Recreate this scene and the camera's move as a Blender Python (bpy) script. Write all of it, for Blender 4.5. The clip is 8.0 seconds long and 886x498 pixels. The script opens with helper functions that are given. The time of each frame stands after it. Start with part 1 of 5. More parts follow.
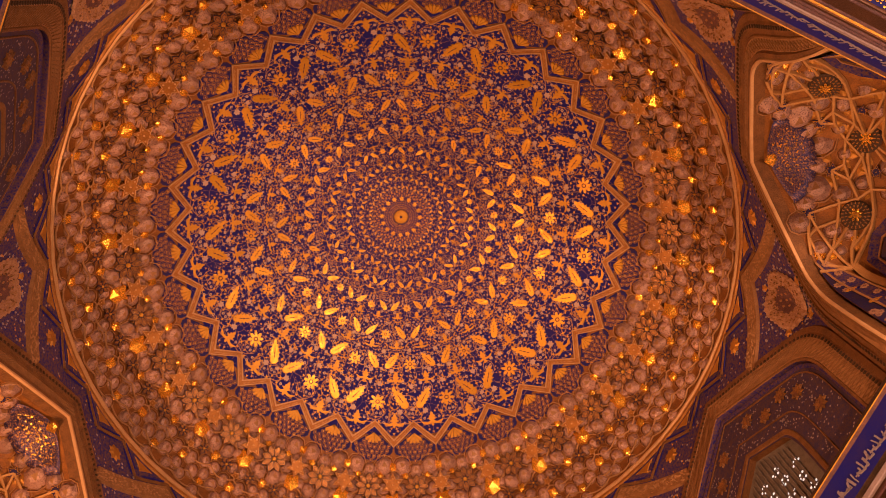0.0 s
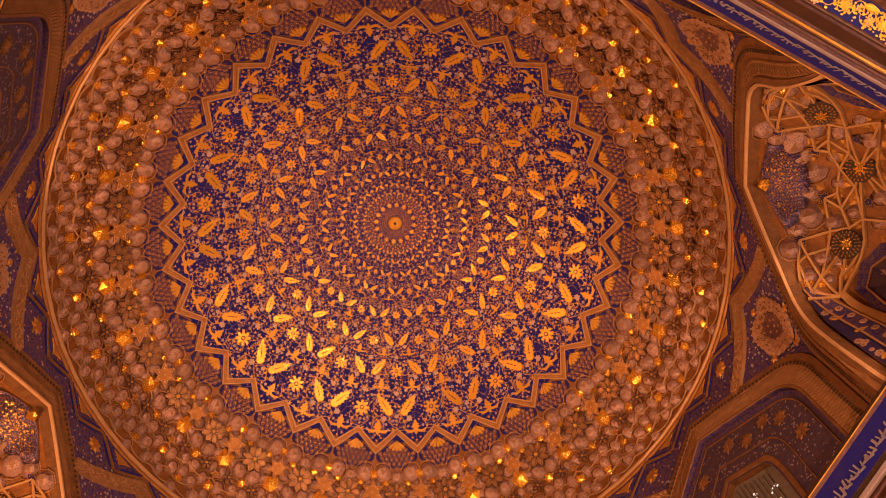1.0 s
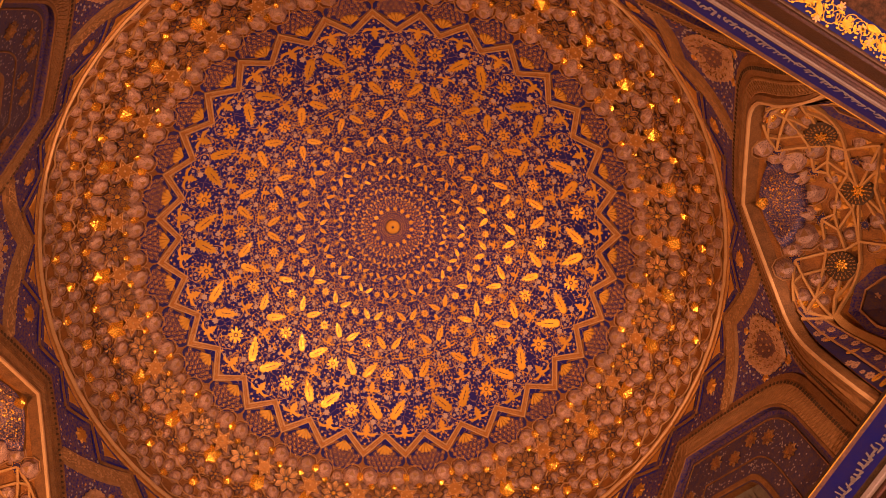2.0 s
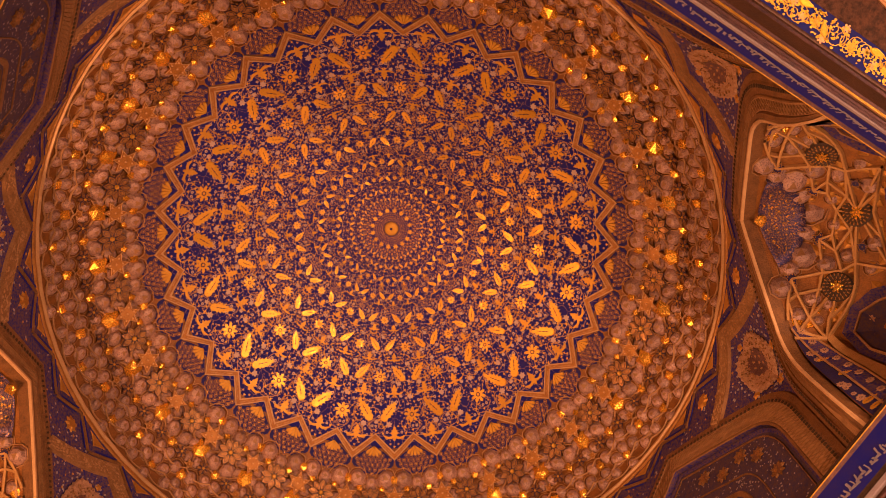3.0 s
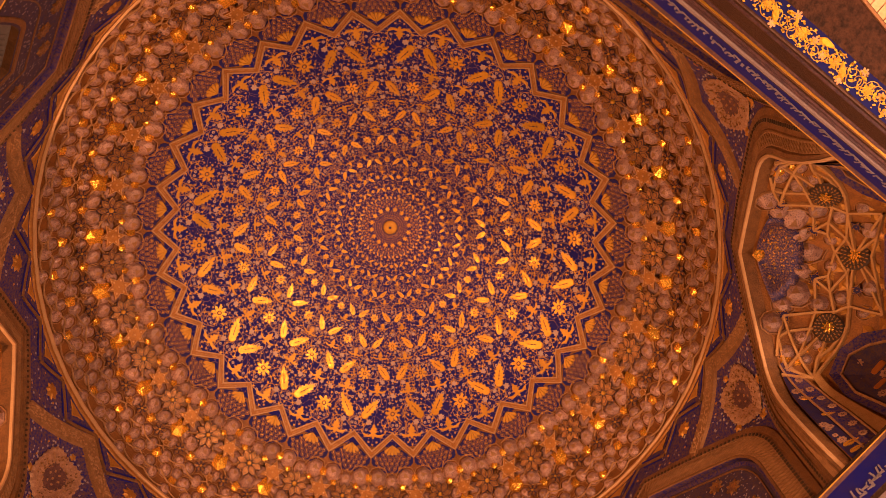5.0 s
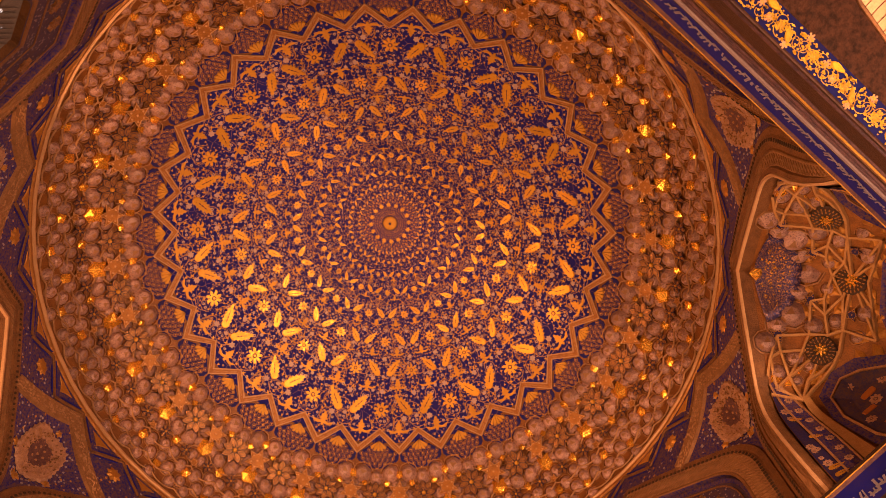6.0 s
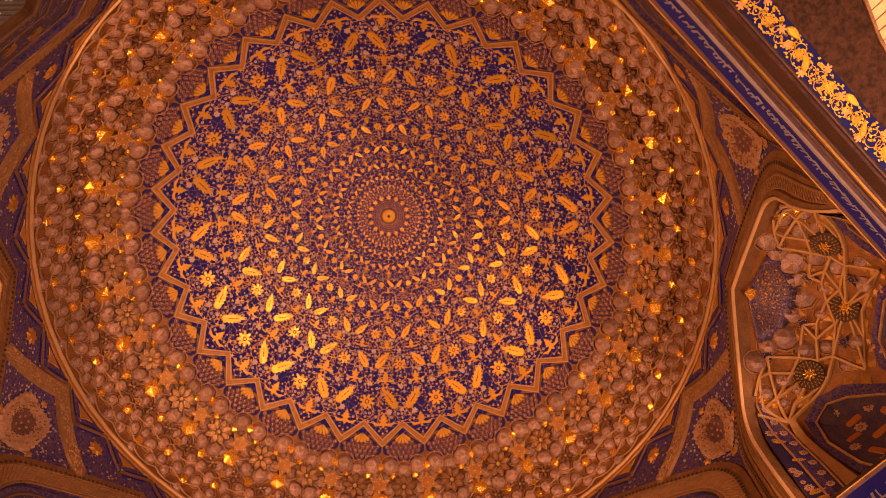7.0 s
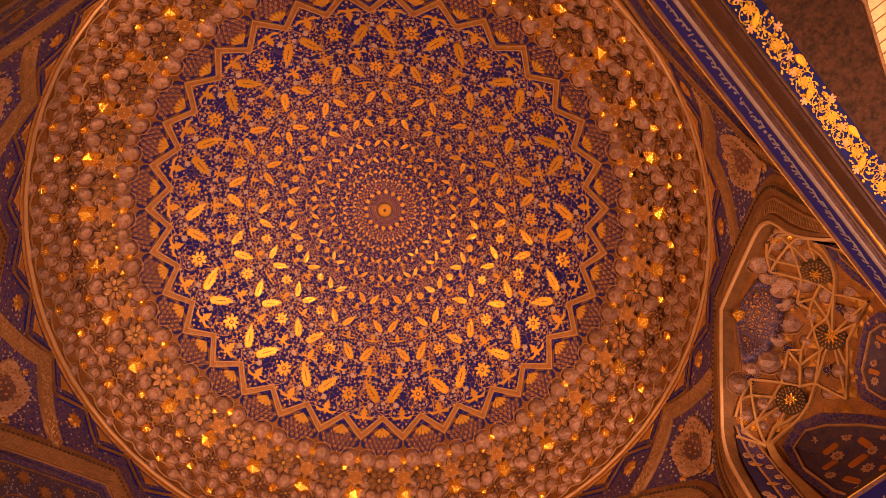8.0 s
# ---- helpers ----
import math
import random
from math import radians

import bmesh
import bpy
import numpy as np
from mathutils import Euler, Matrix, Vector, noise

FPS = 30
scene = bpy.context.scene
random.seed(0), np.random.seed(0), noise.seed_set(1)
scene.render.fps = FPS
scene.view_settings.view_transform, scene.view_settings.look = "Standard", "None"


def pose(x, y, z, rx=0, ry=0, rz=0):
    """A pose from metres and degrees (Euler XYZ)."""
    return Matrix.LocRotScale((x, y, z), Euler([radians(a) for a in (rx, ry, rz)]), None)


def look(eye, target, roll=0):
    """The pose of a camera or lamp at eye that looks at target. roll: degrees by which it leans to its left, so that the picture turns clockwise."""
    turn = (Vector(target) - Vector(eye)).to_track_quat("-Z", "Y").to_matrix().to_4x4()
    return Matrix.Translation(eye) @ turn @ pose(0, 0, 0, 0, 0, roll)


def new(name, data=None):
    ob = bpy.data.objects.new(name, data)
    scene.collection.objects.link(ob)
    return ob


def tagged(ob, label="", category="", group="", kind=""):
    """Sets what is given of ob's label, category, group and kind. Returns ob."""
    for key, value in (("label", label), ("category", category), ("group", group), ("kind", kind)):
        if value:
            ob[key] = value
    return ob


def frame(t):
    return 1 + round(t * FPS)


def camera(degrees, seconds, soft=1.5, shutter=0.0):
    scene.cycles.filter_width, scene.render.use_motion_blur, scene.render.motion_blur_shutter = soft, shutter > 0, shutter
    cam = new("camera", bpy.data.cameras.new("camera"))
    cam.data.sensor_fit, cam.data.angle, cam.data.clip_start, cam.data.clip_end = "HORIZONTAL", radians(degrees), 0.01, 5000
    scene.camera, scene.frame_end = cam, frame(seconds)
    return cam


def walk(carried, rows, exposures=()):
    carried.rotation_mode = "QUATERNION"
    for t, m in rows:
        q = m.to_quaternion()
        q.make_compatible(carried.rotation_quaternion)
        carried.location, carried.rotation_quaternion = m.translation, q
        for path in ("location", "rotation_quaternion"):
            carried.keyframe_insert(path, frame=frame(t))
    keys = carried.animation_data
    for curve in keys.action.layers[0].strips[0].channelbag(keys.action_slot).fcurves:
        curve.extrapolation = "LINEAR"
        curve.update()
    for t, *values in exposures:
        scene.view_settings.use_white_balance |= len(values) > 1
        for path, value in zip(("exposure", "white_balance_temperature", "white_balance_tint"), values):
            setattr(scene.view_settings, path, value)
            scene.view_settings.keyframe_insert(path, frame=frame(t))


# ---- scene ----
cam = camera(53.87, 8.0, soft=0.8)
PATH = [
    (0, -1.626, -3.509, 1.628, 163.499, 2.947, -24.459),
    (0.5, -1.553, -3.504, 1.613, 163.841, 2.523, -25.967),
    (1, -1.487, -3.538, 1.620, 164.081, 2.107, -27.273),
    (1.5, -1.441, -3.511, 1.605, 164.416, 1.803, -28.481),
    (3, -1.411, -3.545, 1.607, 164.715, 0.911, -31.985),
    (3.5, -1.421, -3.513, 1.600, 164.844, 0.727, -33.235),
    (4, -1.399, -3.525, 1.608, 164.908, 0.289, -34.692),
    (4.5, -1.431, -3.507, 1.600, 164.939, 0.126, -36.004),
    (6, -1.465, -3.514, 1.607, 164.874, -0.921, -40.834),
    (6.5, -1.536, -3.550, 1.621, 164.484, -1.281, -42.766),
    (7, -1.582, -3.522, 1.628, 164.406, -1.508, -44.867),
    (7.5, -1.597, -3.549, 1.635, 164.290, -1.865, -46.794),
    (8, -1.595, -3.537, 1.627, 164.369, -2.255, -49.175),
]
walk(cam, [(t, pose(x, y, z, a, b, c)) for t, x, y, z, a, b, c in PATH])

# ---------------------------------------------------------------- light
world = bpy.data.worlds.new("world")
scene.world = world
world.use_nodes = True
world.node_tree.nodes["Background"].inputs[0].default_value = (0.9, 0.5, 0.25, 1)
world.node_tree.nodes["Background"].inputs[1].default_value = 0.01
scene.view_settings.exposure = 0.0

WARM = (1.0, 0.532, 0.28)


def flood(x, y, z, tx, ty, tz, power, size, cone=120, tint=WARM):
    data = bpy.data.lights.new("unseen_flood", "AREA")
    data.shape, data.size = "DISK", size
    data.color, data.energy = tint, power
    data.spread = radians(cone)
    ob = new("unseen_flood", data)
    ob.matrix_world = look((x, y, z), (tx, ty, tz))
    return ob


# unseen corner floods, added below the view and tinted to even out the brightness
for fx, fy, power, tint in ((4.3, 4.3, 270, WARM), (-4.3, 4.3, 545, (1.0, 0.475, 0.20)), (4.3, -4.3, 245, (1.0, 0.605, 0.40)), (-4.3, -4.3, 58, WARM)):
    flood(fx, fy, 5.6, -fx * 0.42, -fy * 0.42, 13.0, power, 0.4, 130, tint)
# unseen flood in the south bay, placed from its glint on the gold leaf
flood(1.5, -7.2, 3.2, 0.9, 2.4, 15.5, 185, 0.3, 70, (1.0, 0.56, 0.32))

# ---------------------------------------------------------------- materials


def material(name, colour, second=None, rough=0.6, metal=0.0, scale=6.0, fine=60.0, bump=0.15, mix=0.6, per_object=0.0, gloss=0.3):
    """A surface with two colours mingled at two scales and a fine relief."""
    m = bpy.data.materials.new(name)
    m.use_nodes = True
    n, l = m.node_tree.nodes, m.node_tree.links
    b = n["Principled BSDF"]
    a = n.new("ShaderNodeTexNoise")
    a.inputs["Scale"].default_value, a.inputs["Detail"].default_value = scale, 5
    f = n.new("ShaderNodeTexNoise")
    f.inputs["Scale"].default_value, f.inputs["Detail"].default_value = fine, 3
    geo = n.new("ShaderNodeNewGeometry")
    l.new(geo.outputs["Position"], a.inputs["Vector"])
    l.new(geo.outputs["Position"], f.inputs["Vector"])
    add = n.new("ShaderNodeMath")
    add.operation = "ADD"
    l.new(a.outputs["Fac"], add.inputs[0])
    l.new(f.outputs["Fac"], add.inputs[1])
    ramp = n.new("ShaderNodeMapRange")
    ramp.inputs["From Min"].default_value, ramp.inputs["From Max"].default_value = 0.75, 1.25
    ramp.inputs["To Max"].default_value = mix
    l.new(add.outputs[0], ramp.inputs["Value"])
    mixer = n.new("ShaderNodeMix")
    mixer.data_type = "RGBA"
    second = second or tuple(c * 0.55 for c in colour)
    mixer.inputs["A"].default_value, mixer.inputs["B"].default_value = (*colour, 1), (*second, 1)
    l.new(ramp.outputs["Result"], mixer.inputs["Factor"])
    out = mixer.outputs["Result"]
    if per_object:
        info = n.new("ShaderNodeObjectInfo")
        var = n.new("ShaderNodeMapRange")
        var.inputs["To Min"].default_value, var.inputs["To Max"].default_value = 1 - per_object, 1 + per_object
        l.new(info.outputs["Random"], var.inputs["Value"])
        hsv = n.new("ShaderNodeHueSaturation")
        l.new(var.outputs["Result"], hsv.inputs["Value"])
        l.new(out, hsv.inputs["Color"])
        out = hsv.outputs["Color"]
    l.new(out, b.inputs["Base Color"])
    rr = n.new("ShaderNodeMapRange")
    rr.inputs["To Min"].default_value, rr.inputs["To Max"].default_value = max(0.05, rough - 0.12), min(1, rough + 0.12)
    l.new(f.outputs["Fac"], rr.inputs["Value"])
    l.new(rr.outputs["Result"], b.inputs["Roughness"])
    b.inputs["Metallic"].default_value = metal
    b.inputs["Specular IOR Level"].default_value = gloss
    if bump:
        bp = n.new("ShaderNodeBump")
        bp.inputs["Strength"].default_value, bp.inputs["Distance"].default_value = bump, 0.02
        l.new(f.outputs["Fac"], bp.inputs["Height"])
        l.new(bp.outputs["Normal"], b.inputs["Normal"])
    return m


BLUE = material("ultramarine_paint", (0.014, 0.014, 0.20), (0.04, 0.022, 0.11), 0.7, 0, 5, 70, 0.1, gloss=0.08)
GOLD = material("gold_leaf", (0.74, 0.345, 0.038), (0.54, 0.225, 0.025), 0.31, 0.55, 4, 90, 0.2, per_object=0.14)
PALE = material("pale_gilt_edge", (0.46, 0.24, 0.11), (0.3, 0.14, 0.06), 0.5, 0.15, 9, 70, 0.3, 0.8)
RUST = material("rust_red_paint", (0.42, 0.13, 0.022), (0.3, 0.08, 0.015), 0.5, 0.2, 8, 70, 0.2)
FAN_BLUE = material("inky_blue_paint", (0.014, 0.012, 0.12), (0.035, 0.018, 0.06), 0.65, 0, 9, 60, 0.3, 0.8, gloss=0.1)
GOLD_BRIGHT = material("bright_gold_leaf", (1.0, 0.45, 0.06), (0.78, 0.3, 0.035), 0.27, 0.75, 14, 45, 0.22, per_object=0.35)
OLD_GOLD = material("tarnished_gold", (0.52, 0.215, 0.038), (0.27, 0.105, 0.024), 0.42, 0.48, 6, 70, 0.4, per_object=0.15)
AMBER = material("amber_gilt", (0.58, 0.27, 0.032), (0.4, 0.16, 0.022), 0.5, 0.3, 8, 70, 0.3)
OCHRE = material("ochre_plaster", (0.45, 0.18, 0.042), (0.26, 0.095, 0.025), 0.42, 0.4, 9, 60, 0.4, 0.9)
INSCRIPTION = material("chalky_blue_white_letters", (0.30, 0.22, 0.26), (0.16, 0.12, 0.17), 0.6, 0, 8, 60, 0.2)
BROWN = material("brown_gilt_plaster", (0.25, 0.10, 0.034), (0.11, 0.042, 0.017), 0.55, 0.1, 7, 60, 0.5, 0.9)
UMBER = material("umber_gilt_ground", (0.25, 0.082, 0.017), (0.11, 0.036, 0.011), 0.42, 0.25, 8, 70, 0.3, 0.9)
DARK = material("dark_brown_plaster", (0.085, 0.04, 0.022), (0.035, 0.018, 0.012), 0.75, 0, 6, 50, 0.6, 0.9)
RIB = material("pale_plaster", (0.42, 0.20, 0.088), (0.24, 0.10, 0.04), 0.55, 0.1, 10, 80, 0.4, 0.9)
CREAM = material("cream_gilt_bead", (0.62, 0.34, 0.17), (0.42, 0.2, 0.09), 0.45, 0.2, 6, 60, 0.2)
PINK = material("faded_rose_paint", (0.44, 0.20, 0.085), (0.28, 0.12, 0.06), 0.55, 0.05, 6, 70, 0.1)
WHITE = material("chalk_white_paint", (0.34, 0.24, 0.24), (0.2, 0.13, 0.15), 0.6, 0, 6, 60, 0.2)
NAVY = material("dark_blue_paint", (0.018, 0.014, 0.09), (0.05, 0.024, 0.03), 0.6, 0, 9, 60, 0.3, 0.8, gloss=0.15)
LILAC = material("lilac_white_paint", (0.46, 0.29, 0.24), (0.32, 0.18, 0.16), 0.55, 0, 6, 70, 0.1)
PANEL = material("smoky_blue_panel", (0.042, 0.028, 0.085), (0.11, 0.05, 0.038), 0.65, 0, 14, 55, 0.3, 0.85, gloss=0.15)
SOFFIT_GOLD = material("lit_gold_scrollwork", (0.40, 0.20, 0.005), (0.30, 0.13, 0.004), 0.4, 0.4, 9, 90, 0.4, per_object=0.3)
SOFFIT_BLUE = material("soffit_blue", (0.007, 0.007, 0.07), (0.012, 0.008, 0.05), 0.7, 0, 6, 60, 0.2, gloss=0.05)
WALL_BROWN = material("red_brown_plaster", (0.085, 0.03, 0.014), (0.04, 0.015, 0.009), 0.6, 0, 5, 50, 0.5, 0.9)
MAROON = material("maroon_plaster", (0.16, 0.06, 0.05), (0.06, 0.025, 0.03), 0.6, 0, 9, 60, 0.4, 0.9)
STRAP = material("warm_strap_plaster", (0.32, 0.14, 0.055), (0.18, 0.075, 0.03), 0.5, 0.1, 9, 60, 0.4, 0.9)
STONE = material("pale_marble", (0.3, 0.25, 0.2), (0.2, 0.16, 0.12), 0.5, 0, 2, 30, 0.1)


def speckled(name, ground, spot, scale, size, rough=0.42, metal=0.1):
    """Chalky plaster with small dark painted spots of uneven size."""
    m = material(name, ground, tuple(c * 0.6 for c in ground), rough, metal, 9, 60, 0.35, 0.7, per_object=0.2)
    n, l = m.node_tree.nodes, m.node_tree.links
    b = n["Principled BSDF"]
    base = b.inputs["Base Color"].links[0].from_socket
    t = n.new("ShaderNodeTexVoronoi")
    t.inputs["Scale"].default_value = scale
    l.new(n["Geometry"].outputs["Position"], t.inputs["Vector"])
    k = n.new("ShaderNodeMapRange")
    k.inputs["From Min"].default_value, k.inputs["From Max"].default_value = size * 0.7, size * 1.3
    k.inputs["To Min"].default_value, k.inputs["To Max"].default_value = 0.88, 0
    l.new(t.outputs["Distance"], k.inputs["Value"])
    x = n.new("ShaderNodeMix")
    x.data_type = "RGBA"
    x.inputs["B"].default_value = (*spot, 1)
    l.new(k.outputs["Result"], x.inputs["Factor"])
    l.new(base, x.inputs["A"])
    l.new(x.outputs["Result"], b.inputs["Base Color"])
    return m


def painted_ground():
    """Ultramarine covered with fine curling stems and flecks that shrink towards the crown."""
    m = material("painted_ground", (0.013, 0.011, 0.15), (0.035, 0.02, 0.085), 0.75, 0, 5, 70, 0.1, gloss=0.05)
    n, l = m.node_tree.nodes, m.node_tree.links
    b = n["Principled BSDF"]
    base = b.inputs["Base Color"].links[0].from_socket
    geo = n.new("ShaderNodeNewGeometry")
    sep = n.new("ShaderNodeSeparateXYZ")
    l.new(geo.outputs["Position"], sep.inputs[0])

    def op(kind, a, c=None, value=None):
        k = n.new("ShaderNodeMath")
        k.operation = kind
        l.new(a, k.inputs[0])
        if c is not None:
            l.new(c, k.inputs[1])
        if value is not None:
            k.inputs[1].default_value = value
        return k.outputs[0]

    r2 = op("ADD", op("MULTIPLY", sep.outputs[0], sep.outputs[0]), op("MULTIPLY", sep.outputs[1], sep.outputs[1]))
    r = op("ADD", op("SQRT", r2), value=0.12)
    ang = op("ARCTAN2", sep.outputs[1], sep.outputs[0])
    com = n.new("ShaderNodeCombineXYZ")
    l.new(ang, com.inputs[0])
    l.new(op("LOGARITHM", r, value=2.718), com.inputs[1])
    warp = n.new("ShaderNodeTexNoise")
    warp.inputs["Scale"].default_value = 14
    l.new(com.outputs[0], warp.inputs["Vector"])
    mad = n.new("ShaderNodeVectorMath")
    mad.operation = "MULTIPLY_ADD"
    l.new(warp.outputs["Color"], mad.inputs[0])
    mad.inputs[1].default_value = (0.05, 0.05, 0)
    l.new(com.outputs[0], mad.inputs[2])

    def layer(scale, feature, low, high, colour, under):
        t = n.new("ShaderNodeTexVoronoi")
        t.feature = feature
        t.inputs["Scale"].default_value = scale
        l.new(mad.outputs[0], t.inputs["Vector"])
        k = n.new("ShaderNodeMapRange")
        k.inputs["From Min"].default_value, k.inputs["From Max"].default_value = low, high
        k.inputs["To Min"].default_value, k.inputs["To Max"].default_value = 1, 0
        l.new(t.outputs["Distance"], k.inputs["Value"])
        x = n.new("ShaderNodeMix")
        x.data_type = "RGBA"
        x.inputs["B"].default_value = (*colour, 1)
        l.new(k.outputs["Result"], x.inputs["Factor"])
        l.new(under, x.inputs["A"])
        return x.outputs["Result"]

    c = layer(22, "DISTANCE_TO_EDGE", 0.008, 0.025, (0.2, 0.1, 0.1), base)
    c = layer(38, "F1", 0.07, 0.13, (0.34, 0.14, 0.035), c)
    c = layer(29, "F1", 0.05, 0.12, (0.3, 0.16, 0.13), c)
    l.new(c, b.inputs["Base Color"])
    return m


# near-black brown timber, mottled darker, for the soffit field
FIELD = material("dark_timber", (0.055, 0.018, 0.009), (0.014, 0.005, 0.003), 0.7, 0, 14, 34, 0.8, 0.9, gloss=0.1)
PENDENTIVE = material("faded_blue_plaster", (0.014, 0.013, 0.16), (0.15, 0.07, 0.05), 0.65, 0, 26, 44, 0.3, 1.0, gloss=0.1)
GROUND = painted_ground()
CELL = speckled("mauve_plaster", (0.42, 0.215, 0.165), (0.10, 0.04, 0.042), 58, 0.34, 0.36)
DAYLIGHT = bpy.data.materials.new("daylight_glass")
DAYLIGHT.use_nodes = True
DAYLIGHT.node_tree.nodes["Principled BSDF"].inputs["Emission Color"].default_value = (0.9, 0.86, 0.9, 1)
DAYLIGHT.node_tree.nodes["Principled BSDF"].inputs["Emission Strength"].default_value = 0.75

# ---------------------------------------------------------------- helpers
EYE = 1.6
D = 2 * math.pi / 32
RIM_Z = 12.2 + EYE


def part(name, bm, mat, parent=None, label=""):
    me = bpy.data.meshes.new(name)
    bm.normal_update()
    bm.to_mesh(me)
    bm.free()
    me.materials.append(mat)
    ob = new(name, me)
    ob.parent = parent
    if label:
        ob["label"] = label
    return ob


def mesh(name, verts, faces, mat, parent=None, smooth=False, label=""):
    me = bpy.data.meshes.new(name)
    me.from_pydata([tuple(v) for v in verts], [], faces)
    if smooth:
        me.polygons.foreach_set("use_smooth", [True] * len(me.polygons))
    me.materials.append(mat)
    me.update()
    ob = new(name, me)
    ob.parent = parent
    if label:
        ob["label"] = label
    return ob


def piece(name, data, m, parent):
    ob = new(name, data)
    ob.parent = parent
    ob.matrix_world = m
    return ob


def shared(name, verts, faces, mats, smooth=False, slots=None):
    me = bpy.data.meshes.new(name)
    me.from_pydata([tuple(v) for v in verts], [], faces)
    for mat in mats:
        me.materials.append(mat)
    if smooth:
        me.polygons.foreach_set("use_smooth", [True] * len(me.polygons))
    if slots:
        me.polygons.foreach_set("material_index", slots)
    me.update()
    return me


def thing(name, label, category, kind="", group=""):
    ob = new(name)
    return tagged(ob, label, category, group, kind)


class Bag:
    """Gathers many small shapes for one mesh."""

    def __init__(self):
        self.v, self.f = [], []

    def add(self, verts, faces):
        k = len(self.v)
        self.v += [tuple(v) for v in verts]
        self.f += [tuple(i + k for i in f) for f in faces]


def dome_z(r):
    z = 15.135 - 0.105 * r * r
    if r > 4.3:
        z -= 0.62 * (r - 4.3) ** 2
    return z + EYE


def dome_slope(r):
    s = -0.21 * r
    if r > 4.3:
        s -= 1.24 * (r - 4.3)
    return s


def on_dome(r, a, lift=0.0):
    """A point on the dome's inner face at radius r and azimuth a, lift metres below it along the normal."""
    s = dome_slope(r)
    k = 1 / math.sqrt(1 + s * s)
    rr, z = r + s * k * lift, dome_z(r) - k * lift
    return Vector((rr * math.cos(a), rr * math.sin(a), z))


def dome_pose(r, a, turn=0.0, scale=1.0, lift=0.0):
    """Local z points off the face into the room, local y outwards and down along the face."""
    s = dome_slope(r)
    k = 1 / math.sqrt(1 + s * s)
    ca, sa = math.cos(a), math.sin(a)
    out = Vector((ca * k, sa * k, s * k))
    nrm = Vector((ca * s * k, sa * s * k, -k))
    side = out.cross(nrm)
    m = Matrix((side, out, nrm)).transposed().to_4x4()
    m.translation = on_dome(r, a, lift)
    return m @ Matrix.Rotation(turn, 4, "Z") @ Matrix.Scale(scale, 4)


OCT = 4.95


def drum(a, z, lift=0.0):
    """A point on the inner face of the drum: eight-sided below, round at the rim."""
    w = (a + math.pi / 8) % (math.pi / 4) - math.pi / 8
    ro = OCT / math.cos(w)
    t = min(1, max(0, (z - EYE - 10.6) / 1.6))
    t = t * t * (3 - 2 * t)
    r = ro * (1 - t) + 5.0 * t - lift
    return Vector((r * math.cos(a), r * math.sin(a), z))


def strip(bag, pts, up, width, depth):
    """A bar of rectangular section along pts; up: a function giving the direction towards the room at a point."""
    n = len(pts)
    k0 = len(bag.v)
    for i, p in enumerate(pts):
        d = (Vector(pts[min(i + 1, n - 1)]) - Vector(pts[max(i - 1, 0)])).normalized()
        u = up(p).normalized()
        s = d.cross(u).normalized()
        p = Vector(p)
        for q in (p - s * width / 2, p - s * width / 2 * 0.7 + u * depth, p + s * width / 2 * 0.7 + u * depth, p + s * width / 2):
            bag.v.append(tuple(q))
    for i in range(n - 1):
        a = k0 + 4 * i
        for j in range(3):
            bag.f.append((a + j, a + j + 1, a + j + 5, a + j + 4))


def to_axis(p):
    p = Vector(p)
    return Vector((-p.x, -p.y, 0)).normalized()


def into_room(p):
    p = Vector(p)
    r = math.hypot(p.x, p.y)
    s = dome_slope(r)
    return Vector((p.x / r * s, p.y / r * s, -1)).normalized() if r > 1e-6 else Vector((0, 0, -1))


# ---------------------------------------------------------------- hall
W = 4.84
FLOOR = thing("floor", "pale stone paving of the domed hall", "floor", "structure")
v = [(x, y, 0) for x in (-9, 9) for y in (-9, 9)]
mesh("paving", v, [(0, 2, 3, 1)], STONE, FLOOR)


def box(bag, x0, x1, y0, y1, z0, z1):
    c = [(x, y, z) for z in (z0, z1) for y in (y0, y1) for x in (x0, x1)]
    bag.add(c, [(0, 2, 3, 1), (4, 5, 7, 6), (0, 1, 5, 4), (2, 6, 7, 3), (0, 4, 6, 2), (1, 3, 7, 5)])


LIP, LIP_Z = 4.75, 8.3 + EYE
SOFFIT = 6.45 + EYE


def turned(points, k):
    m = Matrix.Rotation(k * math.pi / 2, 4, "Z")
    return [m @ Vector(p) for p in points]


def extrude_profile(profile, half, k):
    """A moulding along one wall: profile of (depth, z), mitred at the room's corners."""
    v, f = [], []
    n = len(profile)
    for d, z in profile:
        h = min(d, half) if half else d
        v += [(d, -h, z), (d, h, z)]
    for i in range(n - 1):
        f.append((2 * i, 2 * i + 1, 2 * i + 3, 2 * i + 2))
    return turned(v, k), f


